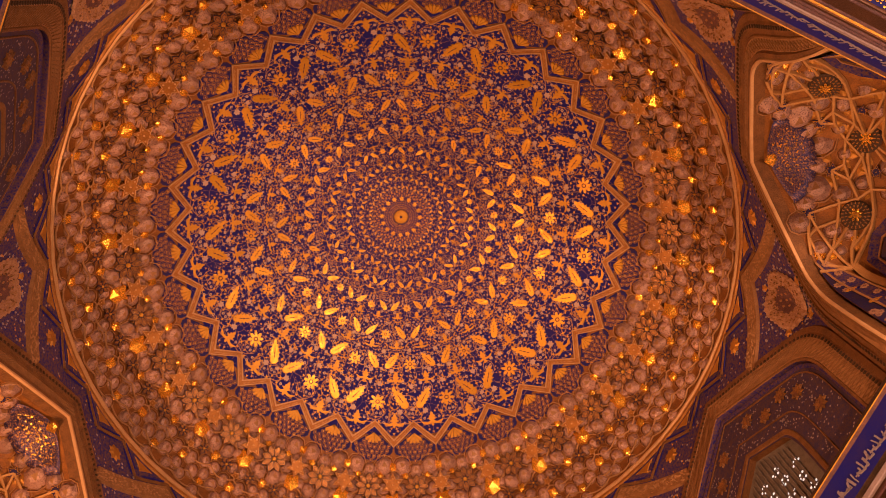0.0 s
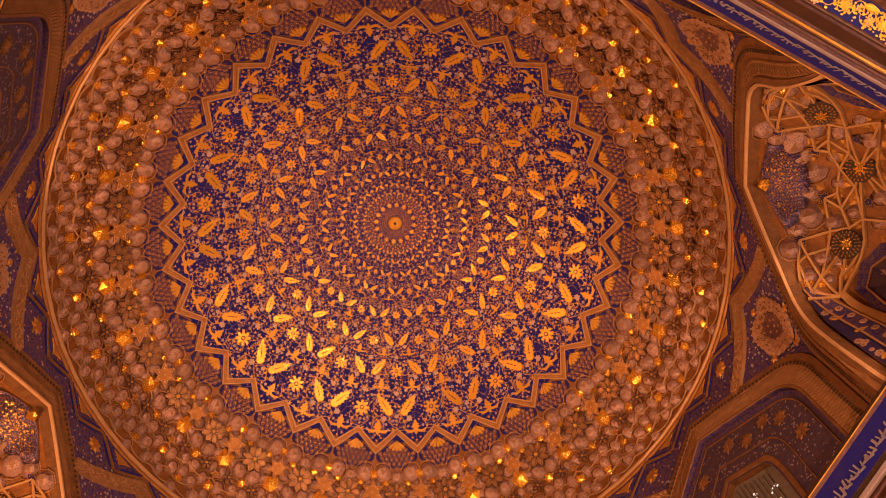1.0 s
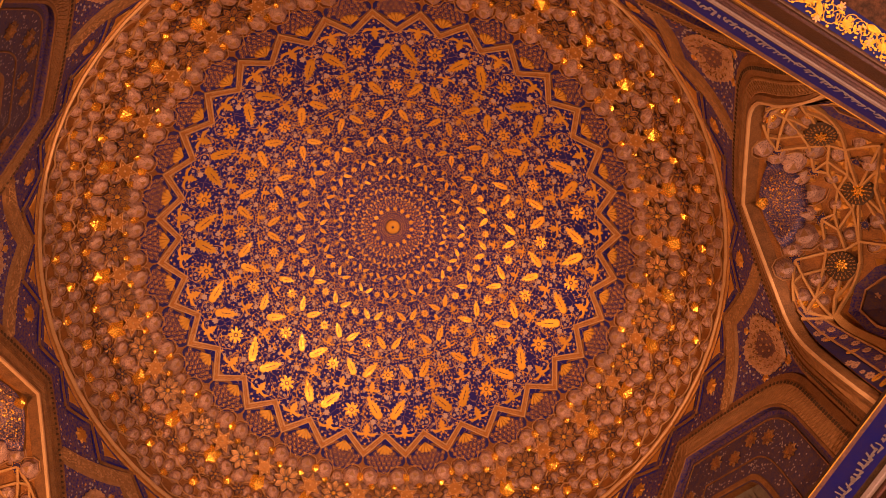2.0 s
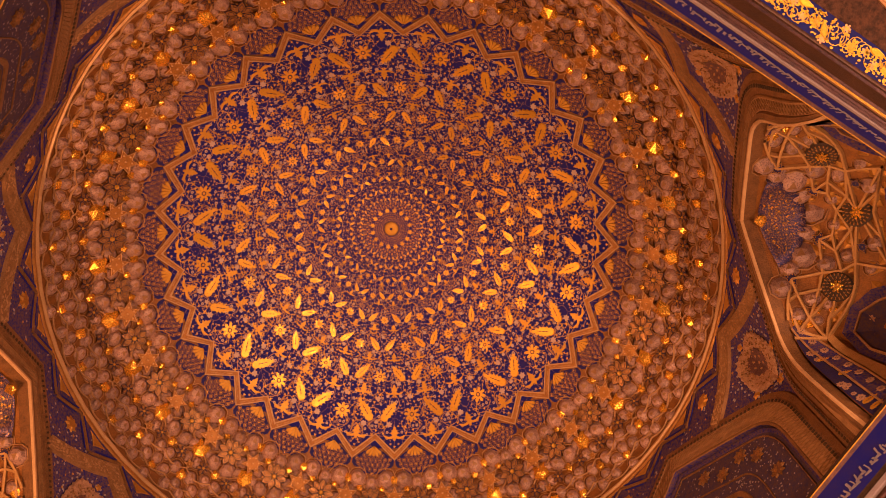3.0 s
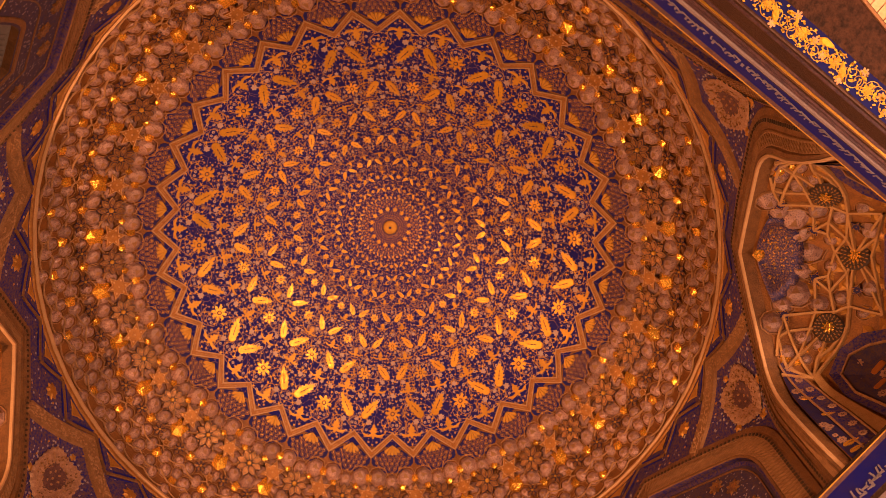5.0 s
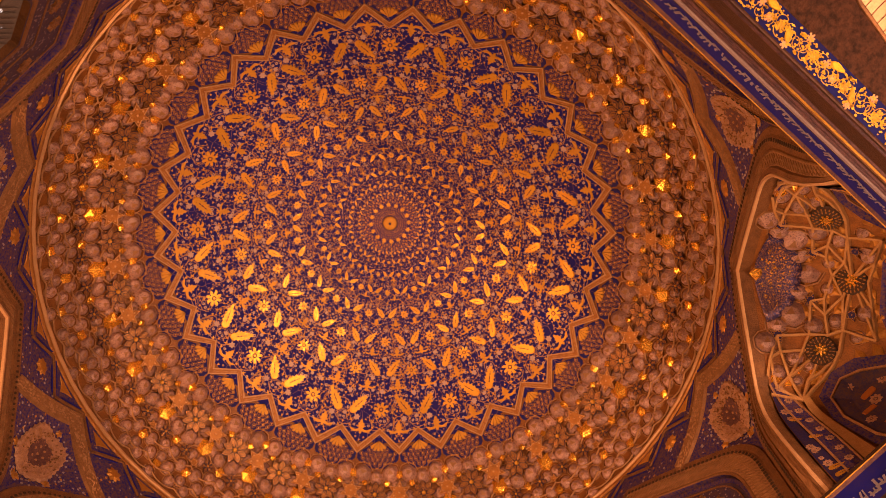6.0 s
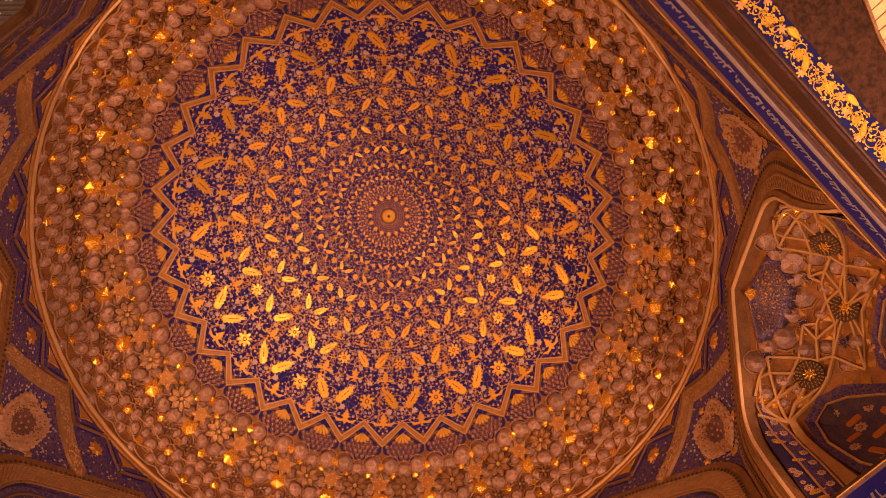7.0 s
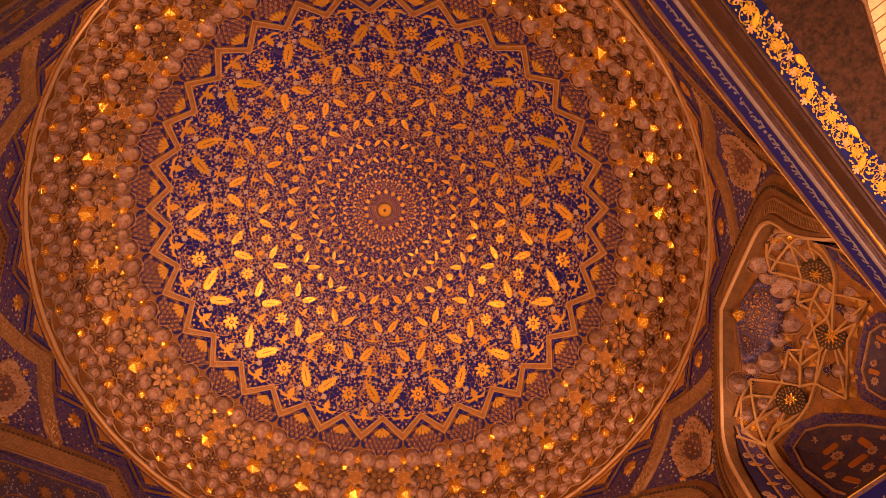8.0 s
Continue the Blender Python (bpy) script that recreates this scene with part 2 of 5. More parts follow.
walls = []
for k, name in enumerate(("wall_east", "wall_north", "wall_west", "wall_south")):
    w = thing(name, "brown plastered wall with blue and gilt cornice under the drum", "wall", "structure")
    walls.append(w)
    b = Bag()
    # the wall above and beside its wide opening, with the opening's reveals
    for box_ in ((W, W + 0.3, -5.44, 5.44, SOFFIT, LIP_Z - 0.62), (W, W + 2.6, -5.44, -3.3, 0, SOFFIT), (W, W + 2.6, 3.3, 5.44, 0, SOFFIT),
                 (W + 0.3, W + 2.6, -5.44, 5.44, SOFFIT + 0.5, SOFFIT + 0.8), (W + 2.6, W + 3.0, -5.44, 5.44, 0, SOFFIT + 0.8)):
        box(b, *box_)
    mesh("wall_face", turned(b.v, k), b.f, WALL_BROWN, w)
    v, f = extrude_profile([(LIP + 2.3, LIP_Z + 0.03), (LIP - 0.03, LIP_Z + 0.03), (LIP - 0.035, LIP_Z - 0.03)], 0, k)
    mesh("cornice_lip", v, f, DARK, w, label="brown cornice lip")
    v, f = extrude_profile([(LIP - 0.035, LIP_Z - 0.03), (LIP - 0.04, LIP_Z - 0.034), (LIP - 0.035, LIP_Z - 0.04), (LIP - 0.03, LIP_Z - 0.042)], 0, k)
    mesh("lip_bead", v, f, AMBER, w, label="thin orange gilt bead")
    v, f = extrude_profile([(LIP - 0.03, LIP_Z - 0.042), (LIP, LIP_Z - 0.07)], 0, k)
    mesh("lip_cove", v, f, MAROON, w)
    v, f = extrude_profile([(LIP, LIP_Z - 0.07), (LIP + 0.06, LIP_Z - 0.45)], 0, k)
    mesh("inscription_band", v, f, BLUE, w, label="blue inscription band")
    v, f = extrude_profile([(LIP + 0.06, LIP_Z - 0.45), (LIP + 0.08, LIP_Z - 0.53)], 0, k)
    mesh("dark_fillet", v, f, DARK, w)
    v, f = extrude_profile([(LIP + 0.08, LIP_Z - 0.53), (LIP + 0.05, LIP_Z - 0.55), (LIP + 0.06, LIP_Z - 0.6), (LIP + 0.09, LIP_Z - 0.62)], 0, k)
    mesh("pale_fillet", v, f, WHITE, w)

# ---------------------------------------------------------------- dome
dome = thing("dome", "shallow painted dome with gilt leaves on ultramarine ground", "dome", "structure")
NA, rs = 256, [0.0] + [0.08 + 4.92 * i / 46 for i in range(47)]
v, f = [(0, 0, dome_z(0))], []
for r in rs[1:]:
    for i in range(NA):
        v.append(on_dome(r, 2 * math.pi * i / NA))
for i in range(NA):
    f.append((0, 1 + i, 1 + (i + 1) % NA))
for j in range(len(rs) - 2):
    for i in range(NA):
        a, c = 1 + j * NA + i, 1 + j * NA + (i + 1) % NA
        f.append((a, a + NA, c + NA, c))
me = shared("dome_shell", v, f, [GROUND, UMBER], True, [0] * NA + [0 if rs[j + 1] < 3.6 else 1 for j in range(len(rs) - 2) for i in range(NA)])
shell = new("dome_shell", me)
shell.parent = dome
# unseen copy of the shell, added above so that no daylight comes through
v2 = [(x * 1.08, y * 1.08, z + 0.5) for x, y, z in v]
mesh("dome_light_block", v2, f, STONE, dome)

# unseen outer walls and roof, added to close the drum and shut out light
shell_out = thing("added_outer_shell", "plain unseen shell added to close the drum and shut out light", "wall", "structure")
b = Bag()
for k in range(4):
    c_ = Bag()
    box(c_, 7.45, 7.85, -7.85, 7.45, LIP_Z - 2.0, RIM_Z + 0.5)
    b.add(turned(c_.v, k), c_.f)
mesh("masonry", b.v, b.f, STONE, shell_out)
v, f = [], []
for i in range(64):
    a = 2 * math.pi * (i + 0.5) / 64
    ca, sa = math.cos(a), math.sin(a)
    k_ = 7.86 / max(abs(ca), abs(sa))
    v += [(5.3 * ca, 5.3 * sa, RIM_Z + 0.42), (k_ * ca, k_ * sa, RIM_Z + 0.42)]
f = [(2 * i, 2 * i + 1, (2 * i + 3) % 128, (2 * i + 2) % 128) for i in range(64)]
mesh("roof", v, f, STONE, shell_out)

# rim moulding
b = Bag()
ring = [Vector((5.0 * math.cos(i * D / 2), 5.0 * math.sin(i * D / 2), RIM_Z)) for i in range(65)]
strip(b, [p + Vector((0, 0, -0.045)) for p in ring], to_axis, 0.05, 0.055)
rim = mesh("rim_moulding", b.v, b.f, CREAM, dome, label="pale rim moulding")
b = Bag()
strip(b, [p + Vector((0, 0, -0.115)) for p in ring], to_axis, 0.07, 0.03)
mesh("rim_moulding", b.v, b.f, OCHRE, dome, label="gilt lower rim moulding")

# ---------------------------------------------------------------- drum with eight arches
APEX_Z, SPRING_Z, HALF = 11.53 + EYE, 8.3 + EYE, 1.93


def arch(half, apex, base, n=14):
    """The right half of a four-centred arch as (offset, z) from the base up to the apex."""
    sh = apex - half * 0.66
    pts = [(half, base + (sh - 0.45 - base) * i / 4) for i in range(4)]
    # rounded shoulder, then a straight rise to the point
    p0, p1, p2 = (half, sh - 0.45), (half, sh + 0.05), (half * 0.78, sh + half * 0.155)
    for i in range(7):
        t = i / 6
        pts.append(tuple((1 - t) ** 2 * p0[j] + 2 * t * (1 - t) * p1[j] + t * t * p2[j] for j in (0, 1)))
    for i in range(1, n - 7):
        t = i / (n - 8)
        pts.append((p2[0] * (1 - t), p2[1] + (apex - p2[1]) * t))
    return pts


def outline(half, apex, base):
    r = arch(half, apex, base)
    return [(-s, z) for s, z in r] + [(s, z) for s, z in r[-2::-1]]


def face_point(k, s, z, lift=0.0):
    a0 = k * math.pi / 4
    a = a0 + math.atan2(s, OCT)
    return bent(drum(a, z, lift)) if k % 2 else drum(a, z, lift)


def behind_lip(p):
    """The foot of a corner arch, set back so that it rests on the cornice."""
    x, y = p[0], p[1]
    if max(abs(x), abs(y)) < 4.82:
        if abs(x) > abs(y):
            x = math.copysign(4.82, x)
        else:
            y = math.copysign(4.82, y)
    return Vector((x, y, p[2] - 0.03))


def bent(p):
    """Draws the lowest stretch of a corner arch back behind the cornice."""
    w = max(0.0, min(1.0, (SPRING_Z + 1.1 - p[2]) / 1.1)) ** 2
    q = behind_lip(p)
    return Vector((p[0] + (q[0] - p[0]) * w, p[1] + (q[1] - p[1]) * w, p[2]))


outer = outline(HALF, APEX_Z, SPRING_Z)
innr = outline(HALF - 0.42, APEX_Z - 0.50, SPRING_Z)
wall_innr = outline(HALF - 0.33, APEX_Z - 0.39, SPRING_Z)
drum_ob = thing("drum", "eight-sided drum of painted pendentives between pointed arches", "drum", "structure")
arches, spandrels = [], []
for k in range(8):
    arches.append(thing("pointed_arch", ("brown moulded arch framing a ribbed corner vault" if k % 2 else "brown moulded arch framing a navy starred panel and window"), "arch", group="arches round the drum"))
    spandrels.append(thing("pendentive", "faded blue pendentive with a rose medallion under the dome rim", "pendentive", group="pendentives round the drum"))
    a0 = (k + 0.5) * math.pi / 4
    n = len(outer)
    # the web between two arches, up to the rim
    v, f = [], []
    M = 12
    half_line = [(s_, z_) for s_, z_ in outer if s_ >= 0]
    half_line.sort(key=lambda p: -p[0])
    half_line.sort(key=lambda p: p[1])
    cols = []
    for i, (s_, z_) in enumerate(half_line):
        cols.append((math.pi / 8 - math.atan2(s_, OCT), z_))
    grid = []
    for a1, z_ in cols:
        grid.append([drum(a0 + a1 * (j / M * 2 - 1), z_ ) for j in range(M + 1)])
    top = [[drum(a0 + cols[-1][0] * (j / M * 2 - 1), z_) for j in range(M + 1)] for z_ in (RIM_Z - 0.45, RIM_Z - 0.3, RIM_Z - 0.15, RIM_Z)]
    rows_ = grid + top
    for row_ in rows_:
        v += row_
    for i in range(len(rows_) - 1):
        for j in range(M):
            a = i * (M + 1) + j
            f.append((a, a + 1, a + M + 2, a + M + 1))
    mesh("web", v, f, PENDENTIVE, spandrels[k])
    # arch frame: face and short reveal, in bands of their own
    deep = -0.06 if k % 2 == 0 else -0.12
    if k % 2:
        bands = (("arch_frame", BROWN, [(-0.28, 0.0), (-0.26, 0.03), (-0.08, 0.035), (-0.03, 0.05), (0.1, 0.055), (0.12, 0.03), (0.28, 0.03), (0.30, 0.05), (0.34, 0.05), (0.36, 0.03)]),
                 ("hatched_band", RIB, [(0.36, 0.03), (0.72, 0.035)]),
                 ("arch_frame", BROWN, [(0.72, 0.035), (0.74, 0.07), (0.86, 0.07), (0.88, 0.045)]),
                 ("inner_bead", CREAM, [(0.88, 0.045), (0.9, 0.085), (0.97, 0.085), (1.0, 0.05)]),
                 ("reveal", BROWN, [(1.0, 0.05), (1.0, deep)]))
    else:
        bands = (("arch_frame", BROWN, [(-0.36, 0.0), (-0.33, 0.035), (-0.08, 0.04), (-0.03, 0.05), (0.1, 0.055), (0.13, 0.035)]),
                 ("hatched_band", RIB, [(0.13, 0.035), (0.5, 0.042), (0.86, 0.035)]),
                 ("inner_bead", BROWN, [(0.86, 0.035), (0.88, 0.05), (0.97, 0.05), (1.0, 0.035)]),
                 ("reveal", PENDENTIVE, [(1.0, 0.035), (1.0, deep)]))
    for name, mat, rings in bands:
        v, f = [], []
        for i in range(-1, n + 1):
            e = min(max(i, 0), n - 1)
            for t, lift in rings:
                inn = innr if k % 2 else wall_innr
                s = outer[e][0] + (inn[e][0] - outer[e][0]) * t
                z = outer[e][1] + (inn[e][1] - outer[e][1]) * t
                # the feet run on down behind the cornice
                p_ = face_point(k, s, z, lift)
                if i != e:
                    p_ = behind_lip(p_) if k % 2 else p_ - Vector((0, 0, 0.6))
                v.append(p_)
        m_ = len(rings)
        for i in range(n + 1):
            for j in range(m_ - 1):
                a = i * m_ + j
                f.append((a, a + 1, a + m_ + 1, a + m_))
        mesh(name, v, f, mat, arches[k])

# ---------------------------------------------------------------- dome ornament
PH = radians(0.9)
ROWS = [3.142, 2.559, 2.085, 1.64, 1.245, 0.94, 0.715, 0.55]


def plate(points, thick, inset=0.8, lift=0.0):
    """A raised plate: outline at the back, a smaller one in front, closed by a fan from its centre."""
    n = len(points)
    cx, cy = sum(p[0] for p in points) / n, sum(p[1] for p in points) / n
    v = [(x, y, lift) for x, y in points]
    v += [(cx + (x - cx) * inset, cy + (y - cy) * inset, lift + thick) for x, y in points]
    f = [(i, (i + 1) % n, n + (i + 1) % n, n + i) for i in range(n)]
    f.append(tuple(n + i for i in range(n)))
    return v, f


def joined(*shapes):
    v, f, s = [], [], []
    for (sv, sf), slot in shapes:
        k = len(v)
        v += sv
        f += [tuple(i + k for i in q) for q in sf]
        s += [slot] * len(sf)
    return v, f, s


def leaf_mesh(name="leaf"):
    """A serrated gilt leaf along +y, one unit long, with a dark midrib slit."""
    half = [(0.0, -0.05), (0.09, -0.035), (0.165, 0.03), (0.205, 0.13), (0.165, 0.2), (0.26, 0.29), (0.17, 0.34), (0.27, 0.45), (0.16, 0.49), (0.24, 0.6), (0.125, 0.64), (0.18, 0.77), (0.07, 0.8), (0.09, 0.91), (0.0, 1.05)]
    half = [(x * 0.86, y) for x, y in half]
    pts = half + [(-x, y) for x, y in half[-2:0:-1]]
    vein = [(0.0, 0.2), (0.024, 0.27), (0.008, 0.34), (0.026, 0.42), (0.008, 0.5), (0.02, 0.57), (0, 0.7), (-0.02, 0.57), (-0.008, 0.5), (-0.026, 0.42), (-0.008, 0.34), (-0.024, 0.27)]
    v, f, s = joined((plate(pts, 0.035, 0.93), 0), (plate(vein, 0.006, 0.9, 0.034), 1))
    return shared(name, v, f, [GOLD, MAROON], False, s)


def blossom_mesh(name, petals, mats, core=0.28, inner=0.42):
    pts = []
    for i in range(petals):
        a = 2 * math.pi * i / petals
        for da, r in ((-0.5, inner), (-0.26, 0.86), (0, 1.0), (0.26, 0.86)):
            t = a + da * 2 * math.pi / petals
            pts.append((r * math.sin(t), r * math.cos(t)))
    c = [(core * math.cos(i * math.pi / 4), core * math.sin(i * math.pi / 4)) for i in range(8)]
    c2 = [(core * 0.55 * math.cos(i * math.pi / 4), core * 0.55 * math.sin(i * math.pi / 4)) for i in range(8)]
    v, f, s = joined((plate(pts, 0.08, 0.92), 0), (plate(c, 0.02, 0.9, 0.078), 1), (plate(c2, 0.03, 0.8, 0.096), 0))
    return shared(name, v, f, mats, False, s)


GILT_PAINT = material("gilt_paint", (0.60, 0.27, 0.03), (0.42, 0.17, 0.02), 0.42, 0.4, 8, 70, 0.25, per_object=0.1)


def palmette_mesh(name="palmette"):
    half = [(0, -0.5), (0.12, -0.4), (0.15, -0.22), (0.35, -0.3), (0.62, -0.3), (0.9, -0.18), (1.12, 0.08), (0.93, 0.02), (0.72, -0.08), (0.5, -0.1), (0.3, -0.02), (0.18, 0.1), (0.34, 0.18), (0.4, 0.34), (0.24, 0.38), (0.3, 0.56), (0.17, 0.62), (0.13, 0.8), (0.0, 1.0)]
    pts = [(x, -y) for x, y in half + [(-x, y) for x, y in half[-2:0:-1]]]
    v, f = plate(pts[::-1], 0.06, 0.9)
    return shared(name, v, f, [GILT_PAINT])


LEAF = leaf_mesh()
BLOSSOM = blossom_mesh("blossom", 8, [GOLD, MAROON], 0.3)
PALMETTE = palmette_mesh()
rnd = random.Random(5)
for j, r0 in enumerate(ROWS):
    q = r0 / ROWS[0]
    row = new("leaf_row")
    row.parent = dome
    row["label"] = "ring of gilt leaves and blossoms"
    turn = PH + (radians(5.625) if j % 2 == 0 else radians(16.875))
    for i in range(16):
        a = turn + i * radians(22.5)
        piece("blossom", BLOSSOM, dome_pose(r0, a, rnd.uniform(-0.2, 0.2), 0.142 * q, 0.004), row)
        for sgn in (-1, 1):
            am = a + radians(11.25)
            tip = on_dome(r0 * 0.932, am + sgn * radians(6.6), 0.004)
            m = dome_pose(r0 * 1.022, am + sgn * radians(1.9), 0, 1, 0.004)
            loc = m.inverted() @ tip
            ang = math.atan2(-loc.x, loc.y)
            ln = loc.length * rnd.uniform(0.96, 1.04)
            piece("leaf", LEAF, m @ Matrix.Rotation(ang, 4, "Z") @ Matrix.Diagonal((ln * (1.0 if j < 3 else 1.12), ln, ln, 1)), row)
    for i in range(32):
        rp = r0 * 1.094
        piece("palmette", PALMETTE, dome_pose(rp, PH + i * D, 0, 0.18 * q, 0.004), row)

# small buds, rosettes and tendrils between the rows, mirrored in every half bay
buds, rosettes, tendrils, sprigs, hearts, gilt_stems, small_flowers, crosses = (Bag() for _ in range(8))


def flat(bag, r, a, pts, turn, size, lift=0.006):
    m = dome_pose(r, a, turn, size, lift)
    k = len(bag.v)
    bag.v += [tuple(m @ Vector((x, y, 0.12))) for x, y in pts]
    bag.f.append(tuple(range(k, k + len(pts))))


PETAL8 = [((1.0, 0.9, 0.66, 0.9)[i % 4] * math.cos(i * math.pi / 12), (1.0, 0.9, 0.66, 0.9)[i % 4] * math.sin(i * math.pi / 12)) for i in range(24)]
TREFOIL = [(0, -0.7), (0.1, -0.2), (0.5, -0.35), (0.75, 0.0), (0.5, 0.25), (0.25, 0.2), (0.3, 0.6), (0, 1.0), (-0.3, 0.6), (-0.25, 0.2), (-0.5, 0.25), (-0.75, 0.0), (-0.5, -0.35), (-0.1, -0.2)]
HEXA = [(math.cos(i * math.pi / 3), math.sin(i * math.pi / 3)) for i in range(6)]
BUD = [(0, -0.6), (0.35, -0.1), (0.2, 0.5), (0, 1), (-0.2, 0.5), (-0.35, -0.1)]
SPRIG = [(0, -1), (0.16, -0.2), (0.8, -0.15), (0.8, 0.1), (0.16, 0.2), (0, 1), (-0.16, 0.2), (-0.8, 0.1), (-0.8, -0.15), (-0.16, -0.2)]
CROSS = [(0.14, 0.14), (0.2, 1), (-0.2, 1), (-0.14, 0.14), (-1, 0.2), (-1, -0.2), (-0.14, -0.14), (-0.2, -1), (0.2, -1), (0.14, -0.14), (1, -0.2), (1, 0.2)]
bounds = [3.62] + [ROWS[j] * 0.885 for j in range(len(ROWS))]
for j in range(len(ROWS)):
    r1, r0 = bounds[j], bounds[j + 1]
    q = ROWS[j] / ROWS[0]
    g = random.Random(11 + j % 2)
    spots = []
    tries = 0
    while len(spots) < (70, 66, 62, 48, 36, 26, 22, 18)[j] and tries < 2500:
        tries += 1
        r, u = g.uniform(r0, r1), g.uniform(0.02, 0.98)
        if j == 0 and r > 3.40 + 0.22 * (1 - u) - 0.03 and r > 3.4:
            continue
        x, y = u * D * ROWS[j], r
        if any(math.hypot(x - s[0], y - s[1]) < 0.045 * q for s in spots):
            continue
        spots.append((x, y, r, u))
    for n_, (x, y, r, u) in enumerate(spots):
        kind, t, sz = n_ % 5, g.uniform(0, 6.28), g.uniform(0.75, 1.2) * q * (1.14 - 0.14 * q)
        for i in range(32):
            sgn = 1 if i % 2 == 0 else -1
            a = PH + (i + (u if sgn == 1 else 1 - u)) * D
            if kind == 0:
                flat(rosettes, r, a, PETAL8, t * sgn, 0.03 * sz)
                flat(hearts, r, a, HEXA, 0, 0.011 * sz, 0.0085)
            elif kind == 1:
                flat(sprigs, r, a, SPRIG, t * sgn, 0.042 * sz)
            elif kind == 2:
                flat(small_flowers, r, a, PETAL8, t * sgn, 0.017 * sz)
            else:
                flat(buds, r, a, TREFOIL, t * sgn, 0.027 * sz)
    # lilac rosettes at the leaves' feet and above each blossom
    for off, dr, rs_ in ((0.65, 0.135, 0.056), (0.0, -0.27, 0.048), (1.0, -0.24, 0.05), (1.0, 0.10, 0.04)):
        for i in range(16):
            for sgn in ((-1, 1) if 0 < off < 1 else (1,)):
                a = PH + (radians(5.625) if j % 2 == 0 else radians(16.875)) + i * radians(22.5) + sgn * off * radians(11.25)
                flat(rosettes, ROWS[j] + dr * q, a, PETAL8, 0.3 * sgn, rs_ * q, 0.007)
                flat(hearts, ROWS[j] + dr * q, a, HEXA, 0, rs_ * q * 0.36, 0.0095)
    if j > 3:
        for i in range(32):
            flat(crosses, ROWS[j] * 1.03, PH + (i + 0.5) * D, CROSS, 0, 0.062 * q, 0.008)
            flat(crosses, ROWS[j] * 0.9, PH + i * D, CROSS, 0.78, 0.045 * q, 0.008)
    if j > 1:
        for i in range(64):
            flat(sprigs if i % 2 else buds, r0 * 0.99, PH + i * D / 2, SPRIG if i % 2 else BUD, 0, (0.045 if i % 2 else 0.036) * q)
            flat(rosettes if i % 2 else sprigs, r0 * 1.045, PH + (i + 0.5) * D / 2, HEXA if i % 2 else BUD, 0.4, (0.02 if i % 2 else 0.03) * q)
    if j == 0:
        # small flowers that fill the outward points of the ground
        for i in range(32):
            for du, rr, sz in ((-0.2, 3.47, 0.03), (0.2, 3.47, 0.03), (-0.1, 3.55, 0.022), (0.1, 3.55, 0.022)):
                flat(small_flowers, rr, PH + (i + du) * D, PETAL8, du, sz)
            flat(buds, 3.585, PH + i * D, TREFOIL, 0, 0.03)
    # scrolling stems
    for n_ in range((16, 15, 15, 12, 9, 7, 6, 6)[j]):
        ra, ua = g.uniform(r0, r1), g.uniform(0, 1)
        ua = ua if n_ % 3 else 0.0
        rad, sweep, start, grow = g.uniform(0.07, 0.2) * q, g.uniform(3.0, 5.2), g.uniform(0, 6.28), g.uniform(0.5, 1.4)
        for i in range(32):
            sgn = 1 if i % 2 == 0 else -1
            pts = []
            for s in range(13):
                t = s / 12
                w = start + sweep * t
                rr = rad * (1 - 0.55 * t * grow / 1.4)
                r = ra + rr * math.sin(w)
                if j == 0:
                    r = min(r, 3.44)
                a = PH + (i + (ua if sgn == 1 else 1 - ua)) * D + sgn * rr * math.cos(w) / ra
                pts.append(on_dome(max(r, 0.48), a, 0.003))
            strip(gilt_stems if n_ % 3 == 0 else tendrils, pts, into_room, 0.0108 * (0.1 + 0.9 * q), 0.003)
tagged(mesh("small_buds", buds.v, buds.f, GILT_PAINT, dome), kind="stuff")
tagged(mesh("small_flowers", small_flowers.v, small_flowers.f, PINK, dome), kind="stuff")
tagged(mesh("gilt_crosslet", crosses.v, crosses.f, GILT_PAINT, dome), kind="stuff")
tagged(mesh("small_sprigs", sprigs.v, sprigs.f, GILT_PAINT, dome), kind="stuff")
tagged(mesh("small_rosettes", rosettes.v, rosettes.f, LILAC, dome), kind="stuff")
tagged(mesh("vine_tendrils", tendrils.v, tendrils.f, PINK, dome), kind="stuff")
tagged(mesh("gilt_vine_tendrils", gilt_stems.v, gilt_stems.f, OLD_GOLD, dome), kind="stuff")
tagged(mesh("rosette_hearts", hearts.v, hearts.f, MAROON, dome), kind="stuff")

# crown of the dome: boss, star ring and scales
n = 24
prof = [(0.12, 0.0), (0.12, 0.015), (0.10, 0.026), (0.05, 0.034), (0.022, 0.036), (0.016, 0.02), (0.001, 0.02)]
v = [(r * math.cos(i * 2 * math.pi / n), r * math.sin(i * 2 * math.pi / n), dome_z(0) - d) for r, d in prof for i in range(n)]
f = [(j * n + i, j * n + (i + 1) % n, (j + 1) * n + (i + 1) % n, (j + 1) * n + i) for j in range(len(prof) - 1) for i in range(n)]
boss = mesh("boss", v, f, AMBER, dome, True, "round gilt boss with dark eye")
eye = [(0.022 * math.cos(i * math.pi / 6), 0.022 * math.sin(i * math.pi / 6), dome_z(0) - 0.04) for i in range(12)]
mesh("boss_eye", eye + [(x, y, z + 0.03) for x, y, z in eye], [tuple(range(12))] + [(i, (i + 1) % 12, 12 + (i + 1) % 12, 12 + i) for i in range(12)], NAVY, boss)
